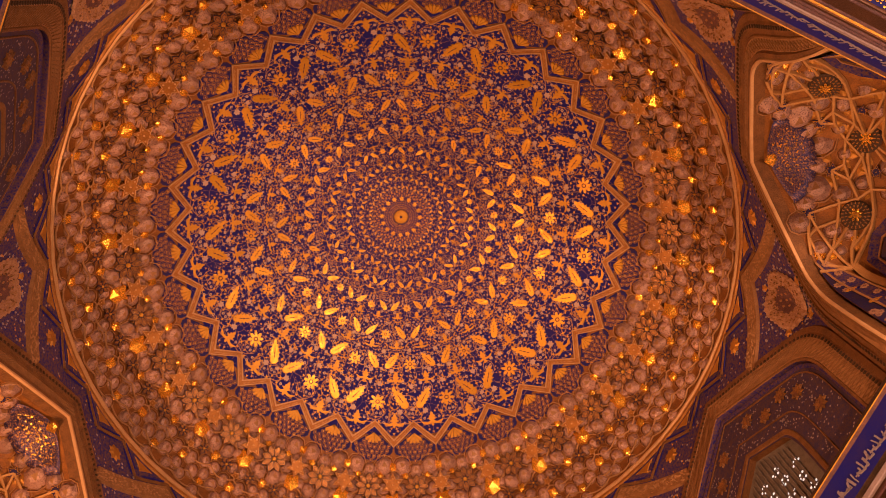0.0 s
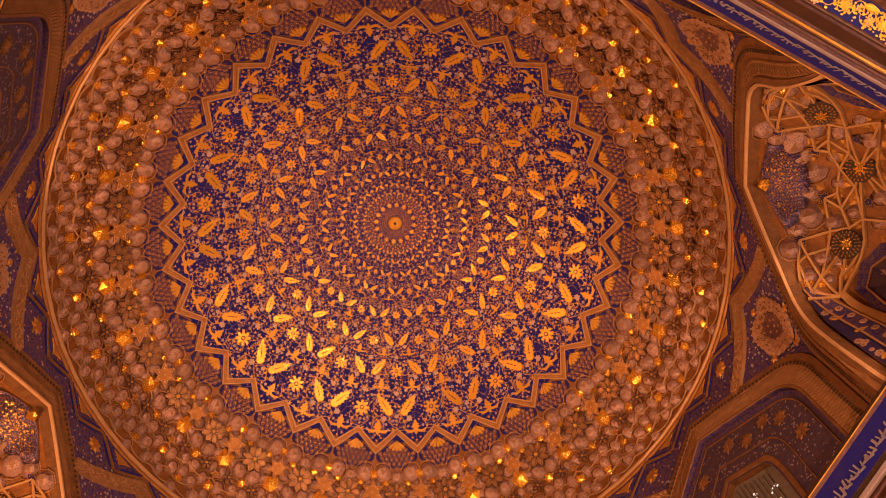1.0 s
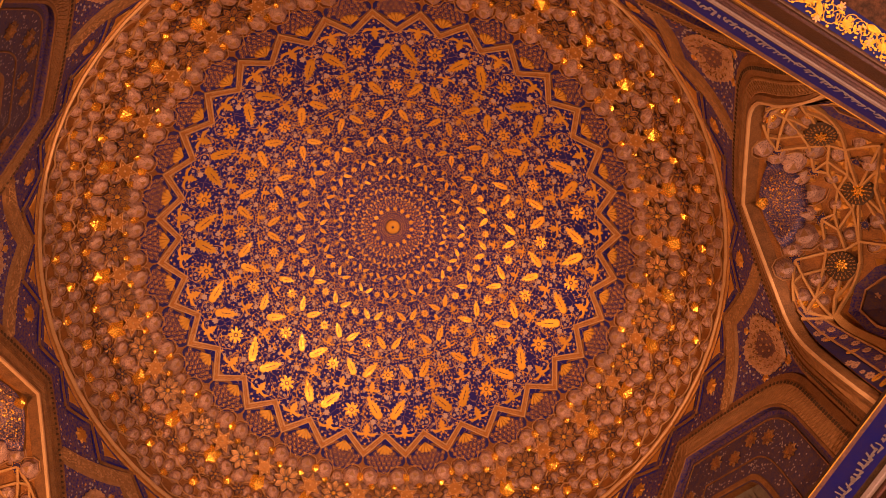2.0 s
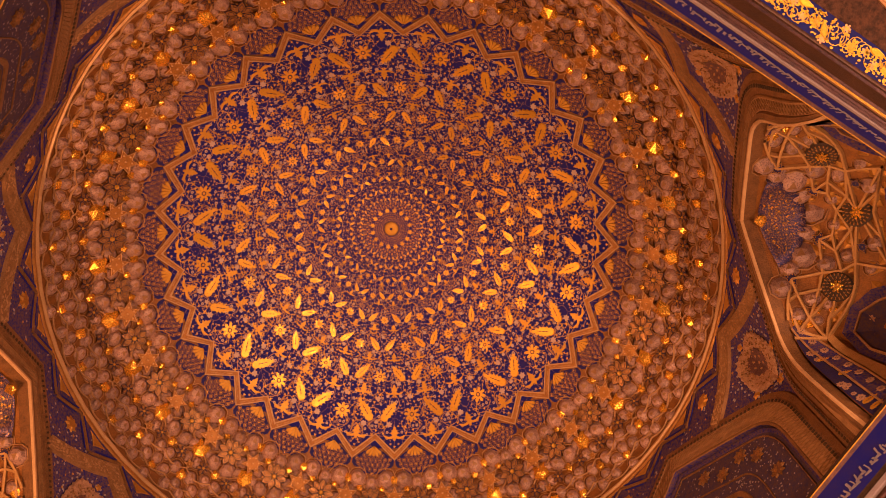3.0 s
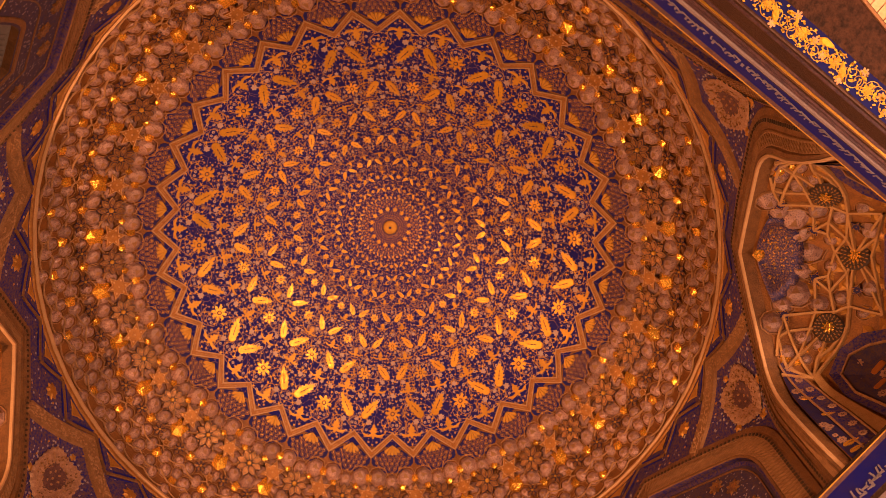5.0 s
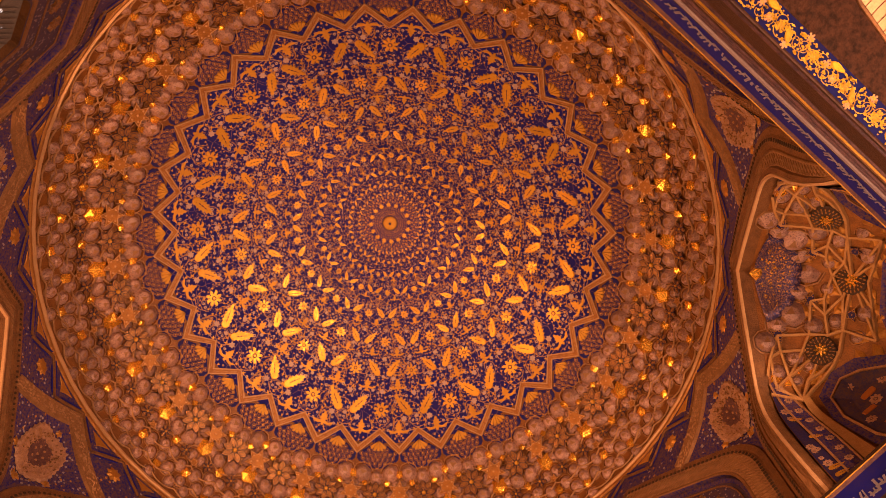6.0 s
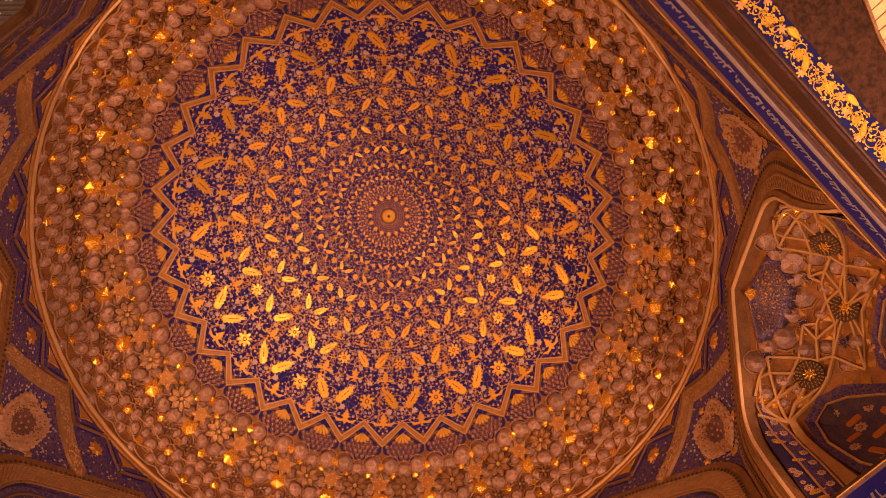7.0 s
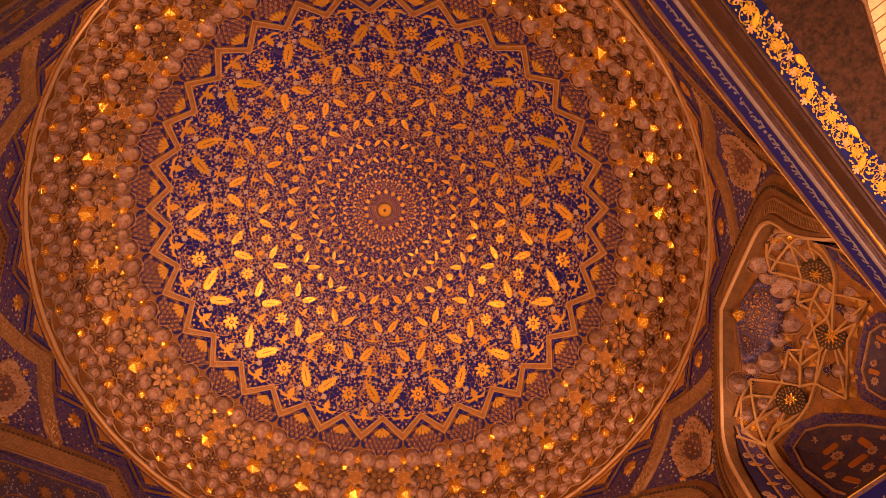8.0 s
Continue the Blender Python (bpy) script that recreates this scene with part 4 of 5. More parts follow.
for k in range(8):
    c = (k + 0.5) * math.pi / 4
    v, f = [], []
    for t in range(-8, 9):
        u = t / 8
        for off, lift in ((0.0, 0.0), (0.02, 0.04), (0.27, 0.04), (0.29, 0.0)):
            top, low = drum(c, RIM_Z - 0.2 - off, lift), drum(c + math.copysign(radians(12.5), u), RIM_Z - 1.04 - off, lift)
            p_ = top + (low - top) * abs(u)
            v.append(drum(math.atan2(p_.y, p_.x), p_.z, lift))
    for i in range(16):
        for j in range(3):
            f.append((i * 4 + j, i * 4 + j + 1, i * 4 + j + 5, i * 4 + j + 4))
    mesh("kite_band", v, f, STRAP, spandrels[k])
    carve = Bag()
    gk = random.Random(90 + k)
    for t in range(-22, 23):
        for off in [gk.uniform(0.04, 0.25) for _ in range(5)]:
            u = (t + gk.uniform(-0.5, 0.5)) / 23
            top, low = drum(c, RIM_Z - 0.2 - off, 0.042), drum(c + math.copysign(radians(12.5), u), RIM_Z - 1.04 - off, 0.042)
            p_ = top + (low - top) * abs(u)
            p_ = Vector(drum(math.atan2(p_.y, p_.x), p_.z, 0.042))
            d_ = (low - top).normalized()
            n_ = to_axis(p_)
            s_ = d_.cross(n_)
            w0, r1, r2 = gk.uniform(0, 3), gk.uniform(0.02, 0.034), gk.uniform(0.012, 0.02)
            ring_ = [p_ + d_ * (r1 * math.cos(w + w0)) + s_ * (r2 * math.sin(w + w0)) for w in (0, 1.05, 2.1, 3.14, 4.2, 5.25)]
            carve.add(ring_ + [p_ + n_ * 0.014], [(i, (i + 1) % 6, 6) for i in range(6)])
    tagged(mesh("scroll_carving", carve.v, carve.f, RIB, spandrels[k]), kind="stuff")
    flecks, glints = Bag(), Bag()
    for i in range(420):
        z = RIM_Z - gk.uniform(0.25, 2.6)
        wide = [p[0] for p in between(-0.3, 0.1) if p[0] >= 0 and p[1] <= z]
        room_ = math.pi / 8 - math.atan2(min(wide), OCT) if wide else 0.1
        if z > APEX_Z:
            room_ = math.pi / 8
        a_ = c + gk.uniform(-1, 1) * max(0.0, room_ - 0.01)
        if room_ > 0.02:
            r_ = gk.uniform(0.0022, 0.0046)
            drum_poly(flecks if i % 3 else glints, oval(a_, z, r_, r_ * gk.uniform(4, 6), 6, 0.0, gk.uniform(0, 3)), 0.003, 0.006, 0.6)
    tagged(mesh("painted_flecking", flecks.v, flecks.f, WHITE, spandrels[k]), kind="stuff")
    tagged(mesh("gilt_flecking", glints.v, glints.f, OLD_GOLD, spandrels[k]), kind="stuff")
    med = new("medallion")
    med.parent = spandrels[k]
    med["label"] = "rose medallion with maroon heart"
    b = Bag()
    drum_poly(b, oval(c, RIM_Z - 1.22, 0.07, 0.42, 56, 0.03, 0, 3.2), 0.022, 0.03, 0.92)
    mesh("medallion_field", b.v, b.f, ROSE, med)
    b = Bag()
    drum_poly(b, oval(c, RIM_Z - 1.22, 0.034, 0.22, 28, 0.06, 0, 2.6), 0.054, 0.012, 0.9)
    mesh("medallion_heart", b.v, b.f, MAROON, med)
    g = random.Random(k)
    b, w = Bag(), Bag()
    for i in range(30):
        t = 2 * math.pi * i / 30
        drum_poly(w, oval(c + 0.086 * math.cos(t), RIM_Z - 1.25 + 0.53 * math.sin(t), 0.0035, 0.018, 5), 0.006, 0.012, 0.6)
    pale = Bag()
    for i in range(190):
        t, rr = g.uniform(0, 6.28), math.sqrt(g.uniform(0.2, 1))
        drum_poly(b if i % 3 == 0 else pale, oval(c + 0.062 * rr * math.cos(t), RIM_Z - 1.22 + 0.38 * rr * math.sin(t), 0.0026, 0.014, 5, 0, t), 0.055, 0.014, 0.6)
    for i in range(7):
        t = i * math.pi / 3
        rr = 0 if i == 6 else 1
        drum_poly(pale, oval(c + 0.017 * rr * math.cos(t), RIM_Z - 1.22 + 0.11 * rr * math.sin(t), 0.004, 0.022, 8), 0.064, 0.014, 0.6)
    tagged(mesh("pale_flecking", pale.v, pale.f, RIB, med), kind="stuff")
    tagged(mesh("white_dots", w.v, w.f, WHITE, spandrels[k]), kind="stuff")
    tagged(mesh("bud_carving", b.v, b.f, BROWN, med), kind="stuff")
    b = Bag()
    for a, z, r in ((-0.07, 1.5, 0.012), (0.07, 1.5, 0.012), (0, 1.72, 0.014), (0, 0.72, 0.01)):
        drum_poly(b, oval(c + a, RIM_Z - z, r, r * 5, 10, 0.2), 0.01, 0.02, 0.5)
    tagged(mesh("corner_blossoms", b.v, b.f, OLD_GOLD, spandrels[k]), kind="stuff")

for j in range(32):
    b = Bag()
    for sg in (-1, 1):
        a0, a1 = j * D, (j + sg * 0.5) * D
        for off in (-0.065, 0.065):
            pts = [drum(a0 + (a1 - a0) * t, RIM_Z - 0.16 - 0.36 * t + off, 0.012) for t in (0.15, 0.5, 0.85)]
            strip(b, pts, to_axis, 0.022, 0.012)
    mesh("blue_fillet", b.v, b.f, BLUE, drum_ob)

# wall arches: painted backs with a grille window
STAR8 = star_mesh("painted_star", 8, [FAN_SCALE, BROWN], 0.6)
WIN_HALF, WIN_TOP = 0.66, 11.66
win_line = [(-s, z) for s, z in arch(WIN_HALF, WIN_TOP, SPRING_Z)] + [(s, z) for s, z in arch(WIN_HALF, WIN_TOP, SPRING_Z)[-2::-1]]
for k in (0, 2, 4, 6):
    back = -0.05
    v = [face_point(k, s, z, back) for s, z in wall_innr] + [face_point(k, s, z, back) for s, z in win_line]
    n = len(wall_innr)
    f = [(i, i + 1, n + i + 1, n + i) for i in range(n - 1)]
    panel = mesh("arch_panel", v, f, PANEL, arches[k], label="navy painted arch panel with orange stars")

    def up_in(p):
        return to_axis(p)

    for t, wd, mat in ((0.05, 0.07, PENDENTIVE), (0.14, 0.025, BROWN), (0.66, 0.025, BROWN), (0.93, 0.08, BROWN)):
        b = Bag()
        pts = [face_point(k, a[0] + (c[0] - a[0]) * t, a[1] + (c[1] - a[1]) * t, back + 0.004) for a, c in zip(wall_innr, win_line)]
        strip(b, pts, up_in, wd, 0.012)
        mesh("panel_fillet", b.v, b.f, mat, panel)
    g = random.Random(20 + k)
    face_m = Matrix.Rotation(k * math.pi / 4, 4, "Z") @ Matrix(((0, 0, -1, 0), (1, 0, 0, 0), (0, 1, 0, 0), (0, 0, 0, 1)))
    for i, (t, q) in enumerate(((0.4, 0.12), (0.4, 0.24), (0.32, 0.33), (0.48, 0.38), (0.36, 0.44), (0.36, 0.56), (0.48, 0.62), (0.32, 0.67), (0.4, 0.76), (0.4, 0.88))):
        x = q * (n - 1)
        i0, fr = int(x), x - int(x)
        a = [wall_innr[i0][j] + (wall_innr[i0 + 1][j] - wall_innr[i0][j]) * fr for j in (0, 1)]
        c = [win_line[i0][j] + (win_line[i0 + 1][j] - win_line[i0][j]) * fr for j in (0, 1)]
        p = face_point(k, a[0] + (c[0] - a[0]) * t, a[1] + (c[1] - a[1]) * t, back + 0.006)
        m = face_m.copy()
        m.translation = p
        piece("painted_star", STAR8, m @ Matrix.Scale(0.12, 4), panel)
    b = Bag()
    for i in range(520):
        x = g.uniform(0.02, 0.98) * (n - 1)
        i0, fr, t = int(x), x - int(x), g.choice((g.uniform(0.16, 0.64), g.uniform(0.16, 0.64), g.uniform(0.69, 0.85)))
        a = [wall_innr[i0][j] + (wall_innr[i0 + 1][j] - wall_innr[i0][j]) * fr for j in (0, 1)]
        c = [win_line[i0][j] + (win_line[i0 + 1][j] - win_line[i0][j]) * fr for j in (0, 1)]
        s, z = a[0] + (c[0] - a[0]) * t, a[1] + (c[1] - a[1]) * t
        r = g.uniform(0.008, 0.015)
        b.add([face_point(k, s + r * math.cos(w), z + r * math.sin(w), back + 0.006) for w in (0, 1.05, 2.1, 3.14, 4.2, 5.25)], [(0, 1, 2, 3, 4, 5)])
    tagged(mesh("painted_dots", b.v, b.f, WHITE, panel), kind="stuff")
    win = new("window")
    win.parent = arches[k]
    win["label"] = "pointed window with a pierced plaster grille"
    v = [face_point(k, s, z, back) for s, z in win_line] + [face_point(k, s, z, back - 0.15) for s, z in win_line]
    n = len(win_line)
    mesh("window_reveal", v, [(i, i + 1, n + i + 1, n + i) for i in range(n - 1)], BROWN, win)
    v = [face_point(k, s, z, back - 0.1) for s, z in win_line]
    mesh("grille", v, [tuple(range(n))], STONE_GRILLE, win, label="grey pierced grille")
    b = Bag()
    for row_ in range(9):
        for col in range(4):
            s, z = -0.42 + 0.26 * col + (0.04 if row_ % 2 else 0), 10.0 + 0.24 * row_
            if abs(s) > 0.42 or z > WIN_TOP - 0.3 - abs(s) * 0.9:
                continue
            for h in range(6):
                w = h * math.pi / 3
                cs, cz = s + 0.055 * math.cos(w), z + 0.055 * math.sin(w)
                if g.random() < 0.2:
                    continue
                b.add([face_point(k, cs + 0.019 * math.cos(y), cz + 0.019 * math.sin(y), back - 0.094) for y in (0, 1.05, 2.1, 3.14, 4.2, 5.25)], [(0, 1, 2, 3, 4, 5)])
    for i in range(14):
        s = -0.46 + 0.07 * i
        wires = Bag()
        strip(wires, [face_point(k, s, z, back - 0.085) for z in (SPRING_Z, 10.6, min(WIN_TOP - 0.05 - abs(s) * 0.8, 11.9))], up_in, 0.014, 0.01)
        mesh("grille_bar", wires.v, wires.f, STONE_GRILLE, win)
    tagged(mesh("grille_lights", b.v, b.f, DAYLIGHT, win), kind="stuff")

# ---------------------------------------------------------------- corner vaults
DEEP = 1.75


def vault(k, s, z, q, lift=0.0):
    """The corner vault: the arch's line shrinks on a quarter turn as it goes back into the corner."""
    c = math.cos(q)
    d = OCT + 0.1 + (DEEP + 0.0) * math.sin(q)
    p = Vector((d, s * c, SPRING_Z + (z - SPRING_Z) * c))
    if lift:
        p += (Vector((OCT, 0, SPRING_Z + 0.6)) - p).normalized() * lift
    return bent(Matrix.Rotation(k * math.pi / 4, 4, "Z") @ p)


vline = dense(innr, 0.12)


def at(u):
    """The arch line at u from -1 (foot) over 0 (point) to 1 (foot)."""
    x = (u + 1) / 2 * (len(vline) - 1)
    i = min(int(x), len(vline) - 2)
    fr = x - i
    return tuple(vline[i][j] + (vline[i + 1][j] - vline[i][j]) * fr for j in (0, 1))


def net(k, u, q, lift=0.0):
    s, z = at(u)
    return vault(k, s, z, q, lift)


def net_pose(k, u, q, size, lift=0.02):
    p = net(k, u, q, lift)
    du, dq = net(k, u + 0.01, q, lift) - p, net(k, u, q + 0.01, lift) - p
    nrm = du.cross(dq).normalized()
    inward = (Matrix.Rotation(k * math.pi / 4, 4, "Z") @ Vector((OCT - 1, 0, SPRING_Z + 0.5)) - p)
    if nrm.dot(inward) < 0:
        nrm = -nrm
    y = (dq - nrm * dq.dot(nrm)).normalized()
    x = y.cross(nrm)
    m = Matrix((x, y, nrm)).transposed().to_4x4()
    m.translation = p
    return m @ Matrix.Scale(size, 4)




def disc_rosette():
    """A dark disc with rings of small gilt dashes."""
    shapes = [(plate([(math.cos(i * math.pi / 10), math.sin(i * math.pi / 10)) for i in range(20)], 0.2, 0.85), 0)]
    for rr, cnt, ln in ((0.8, 22, 0.09), (0.58, 16, 0.08)):
        for i in range(cnt):
            a = 2 * math.pi * i / cnt + rr
            ca, sa = math.cos(a), math.sin(a)
            pts = [(rr * ca + x * ca - y * sa, rr * sa + x * sa + y * ca) for x, y in ((-ln, -0.03), (ln, -0.045), (ln, 0.045), (-ln, 0.03))]
            shapes.append((plate(pts, 0.06, 0.7, 0.18), 1))
    v, f, s = joined(*shapes)
    return shared("vault_rosette", v, f, [DARK, OLD_GOLD], False, s)


VAULT_ROSETTE = disc_rosette()
VAULT_HEART = blossom_mesh("vault_heart", 8, [GOLD_BRIGHT, OLD_GOLD])
VAULT_STAR = star_mesh("vault_star", 5, [NAVY, GOLD])
for k in (1, 3, 5, 7):
    sq = thing("corner_vault", "ribbed plaster squinch vault with gilt rosettes behind an arch", "vault", group="vaults in the corners")
    v, f = [], []
    NQ = 14
    for s, z in vline:
        for j in range(NQ + 1):
            v.append(vault(k, s, z, j / NQ * math.pi / 2 * 0.995))
    for i in range(len(vline) - 1):
        for j in range(NQ):
            a = i * (NQ + 1) + j
            f.append((a, a + 1, a + NQ + 2, a + NQ + 1))
    # plain skirting of the vault, down behind the cornice
    for col in (0, len(vline) - 1):
        for j in range(NQ):
            a, c_ = v[col * (NQ + 1) + j], v[col * (NQ + 1) + j + 1]
            o_ = len(v)
            v += [behind_lip(a), behind_lip(c_)]
            f.append((col * (NQ + 1) + j, col * (NQ + 1) + j + 1, o_ + 1, o_))
    mesh("vault_shell", v, f, VAULT, sq, True)
    # fluted shell under the point: a dish that hangs from the boss
    v, f = [], []
    NF = 15
    spin = Matrix.Rotation(k * math.pi / 4, 4, "Z")
    radii = (0.04, 0.16, 0.30, 0.44, 0.54, 0.58)
    for i in range(NF * 2 + 1):
        ang = (-1 + i / NF) * radians(82)
        flute = 0.03 if i % 2 else -0.02
        for j, r in enumerate(radii):
            rr = r * (1 + (0.05 if i % 2 == 0 and j > 3 else 0))
            l_, b_ = rr * math.sin(ang), rr * math.cos(ang)
            z = 12.5 - 0.3 * b_ - 1.0 * l_ * l_ - (flute * min(1.0, r / 0.3)) + (0.12 if j == 5 else 0)
            v.append(spin @ Vector((OCT + 0.1 + b_, l_, z)))
    nr = len(radii)
    for i in range(NF * 2):
        for j in range(nr - 1):
            a = i * nr + j
            f.append((a, a + 1, a + nr + 1, a + nr))
    mesh("fluted_shell", v, f, SHELL, sq, True, label="dark blue fluted shell with gilt flecks")
    chips = Bag()
    cg = random.Random(12)
    for _ in range(150):
        ang, r = cg.uniform(-1.25, 1.25), cg.uniform(0.14, 0.46)
        l_, b_ = r * math.sin(ang), r * math.cos(ang)
        z = 12.47 - 0.3 * b_ - 1.0 * l_ * l_
        h_ = cg.uniform(0.004, 0.012)
        chips.add([spin @ Vector((OCT + 0.1 + b_ + h_ * x_, l_ + h_ * y_, z + h_ * z_)) for x_, y_, z_ in ((-1, -1, 0), (1, -0.8, -0.3), (1, 1, 0), (-0.8, 1, 0.2), (0, 0, -0.8))], [(0, 1, 4), (1, 2, 4), (2, 3, 4), (3, 0, 4)])
    tagged(mesh("gilt_flecking", chips.v, chips.f, GOLD_BRIGHT, sq), kind="stuff")
    piece("shell_boss", FACET, Matrix.Translation(spin @ Vector((OCT + 0.12, 0, 12.46))) @ Matrix.Rotation(math.pi, 4, "X") @ Matrix.Scale(0.09, 4), sq)
    for u, q, r in ((0.0, 0.375, 0.19), (0.13, 0.235, 0.185), (0.205, 0.03, 0.15), (0.065, 0.30, 0.13), (0.16, 0.12, 0.13), (0.165, 0.36, 0.12), (0.29, 0.07, 0.11), (0.255, 0.2, 0.11), (0.15, 0.51, 0.1), (0.05, 0.5, 0.09), (0.12, 0.7, 0.12), (0.28, 0.29, 0.08), (0.205, 0.62, 0.09), (0.33, 0.19, 0.07)):
        for sg in ((-1, 1) if u else (1,)):
            piece("cushion_cell", EGG, net_pose(k, sg * u, q, r, 0.0), sq)
    for u, q, r in ((0.24, 0.385, 0.19), (0.0, 0.67, 0.2)):
        for sg in ((-1, 1) if u else (1,)):
            piece("vault_rosette", VAULT_ROSETTE, net_pose(k, sg * u, q, r, 0.05), sq)
            piece("vault_heart", VAULT_HEART, net_pose(k, sg * u, q, r * 0.46, 0.105), sq)
    for u, q, r in ((0.09, 0.38, 0.11), (0.19, 0.115, 0.11), (0.13, 0.62, 0.09)):
        for sg in (-1, 1):
            piece("vault_star", VAULT_STAR, net_pose(k, sg * u, q, r, 0.03), sq)
    # net of ribs between the knots
    b = Bag()
    kg = random.Random(77)
    knots = {"a": (0.25, 0.04), "b": (0.37, 0.05), "c": (0.30, 0.0), "d": (0.235, 0.27), "e": (0.19, 0.33), "f": (0.195, 0.45), "g": (0.13, 0.455), "h": (0.07, 0.59),
             "i": (0.18, 0.55), "j": (0.08, 0.47), "k": (0.0, 0.55), "m": (0.235, 0.12), "n": (0.31, 0.15), "p": (0.45, 0.2), "t": (0.25, 0.5), "w": (0.22, 0.74), "x": (0.4, 0.0), "y": (0.34, 0.27),
             "A": (0.19, 0.115), "B": (0.09, 0.38), "R": (0.24, 0.385), "S": (0.0, 0.67), "z": (0.1, 0.755), "o": (0.0, 0.765)}

    def toward(p):
        return Matrix.Rotation(k * math.pi / 4, 4, "Z") @ Vector((OCT - 0.6, 0, SPRING_Z + 0.6)) - Vector(p)

    for pair_ in "Aa ac ab bn am Am mn md Ae de dR eB ef fR fi fg gB gj jB jk gh hk hS ih it tR Rn np dn pb px pt wi wS iS py yR yt zS zw oz oS wz kS".split():
        (u0, q0), (u1, q1) = knots[pair_[0]], knots[pair_[1]]
        for sg in (-1, 1):
            strip(b, [net(k, sg * (u0 + (u1 - u0) * t), q0 + (q1 - q0) * t, 0.012) for t in (0, 0.2, 0.4, 0.6, 0.8, 1)], toward, 0.04, 0.045)
    tagged(mesh("net_ribs", b.v, b.f, VAULT_RIB, sq), kind="stuff")
    for i in range(54):
        u, qq = kg.uniform(0.02, 0.36), kg.uniform(0.28, 0.85)
        if u > 0.27 and qq > 0.36:
            continue
        for sg in (-1, 1):
            piece("gilt_infill", FACET_FLAT, net_pose(k, sg * u, qq, kg.uniform(0.05, 0.085), 0.012), sq)
    for u, qq, r in ((0.31, 0.05, 0.08), (0.34, 0.13, 0.06), (0.29, 0.2, 0.06), (0.3, 0.31, 0.07)):
        for sg in (-1, 1):
            piece("gilt_facet", FACET, net_pose(k, sg * u, qq, r, 0.01), sq)
    # lower wall panels: navy, framed in blue
    for sg in (-1, 1):
        def patch(pts, lift, mat, name, parent):
            nn = len(pts)
            uc, qc = sum(p[0] for p in pts) / nn, sum(p[1] for p in pts) / nn
            v, f = [], []
            for ring, sc in enumerate((1.0, 0.66, 0.33)):
                v += [net(k, sg * (uc + (u - uc) * sc), qc + (q - qc) * sc, lift) for u, q in pts]
            v.append(net(k, sg * uc, qc, lift))
            for ring in range(2):
                f += [(ring * nn + i, ring * nn + (i + 1) % nn, (ring + 1) * nn + (i + 1) % nn, (ring + 1) * nn + i) for i in range(nn)]
            f += [(2 * nn + i, 2 * nn + (i + 1) % nn, 3 * nn) for i in range(nn)]
            return mesh(name, v, f, mat, parent)

        if sg == 1:
            # the panel in the middle of the corner, framed in blue
            mid_line = [(-0.25, 0.94), (-0.21, 0.82), (-0.12, 0.785), (0.12, 0.785), (0.21, 0.82), (0.25, 0.94), (0.25, 1.35), (-0.25, 1.35)]
            back_panel = patch(mid_line, 0.03, PENDENTIVE, "wall_panel", sq)
            field = [(u * 0.8, 1.07 + (q - 1.07) * 0.78) for u, q in mid_line]
            patch(field, 0.042, PANEL, "panel_field", back_panel)
            b = Bag()
            strip(b, [net(k, u, q, 0.044) for u, q in field + field[:1]], toward, 0.035, 0.02)
            mesh("panel_fillet", b.v, b.f, RIB, back_panel)
            for row_ in range(3):
                for u in (-0.13, -0.05, 0.05, 0.13):
                    piece("panel_blossom", PANEL_BLOSSOM, net_pose(k, u, 0.92 + 0.12 * row_, 0.055, 0.05), back_panel)
                for u in (-0.09, 0.0, 0.09):
                    piece("gilt_rhomb", RHOMB, net_pose(k, u, 0.92 + 0.12 * row_, 0.075, 0.05), back_panel)
        octo = [(0.27, 0.58), (0.31, 0.42), (0.44, 0.30), (0.62, 0.30), (0.84, 0.4), (0.98, 0.55), (0.98, 1.2), (0.6, 1.3), (0.36, 1.15), (0.27, 0.85)]
        p1 = patch(octo, 0.03, PENDENTIVE, "wall_panel", sq)
        mid = (sum(p[0] for p in octo) / 10, sum(p[1] for p in octo) / 10)
        inner_oct = [(mid[0] + (u - mid[0]) * 0.82, mid[1] + (q - mid[1]) * 0.82) for u, q in octo]
        patch(inner_oct, 0.045, PANEL, "panel_field", p1)
        b = Bag()
        strip(b, [net(k, sg * u, q, 0.045) for u, q in inner_oct + inner_oct[:1]], lambda p: Matrix.Rotation(k * math.pi / 4, 4, "Z") @ Vector((OCT - 0.6, 0, SPRING_Z + 0.6)) - Vector(p), 0.035, 0.02)
        mesh("panel_fillet", b.v, b.f, RIB, p1)
        for u, q, r in ((0.42, 0.5, 0.1), (0.4, 0.72, 0.1), (0.42, 0.95, 0.1), (0.54, 0.44, 0.09), (0.54, 0.62, 0.12), (0.54, 0.84, 0.1), (0.54, 1.05, 0.1), (0.68, 0.5, 0.1), (0.68, 0.74, 0.12), (0.68, 1.0, 0.1), (0.82, 0.6, 0.1), (0.82, 0.85, 0.1)):
            piece("panel_blossom", PANEL_BLOSSOM, net_pose(k, sg * u, q, r * 0.72, 0.05), p1)
            piece("gilt_rhomb", RHOMB, net_pose(k, sg * (u + 0.065), q + 0.1, r * 1.05, 0.05) @ Matrix.Rotation(0.7 if int(u * 50) % 2 else -0.7, 4, "Z"), p1)
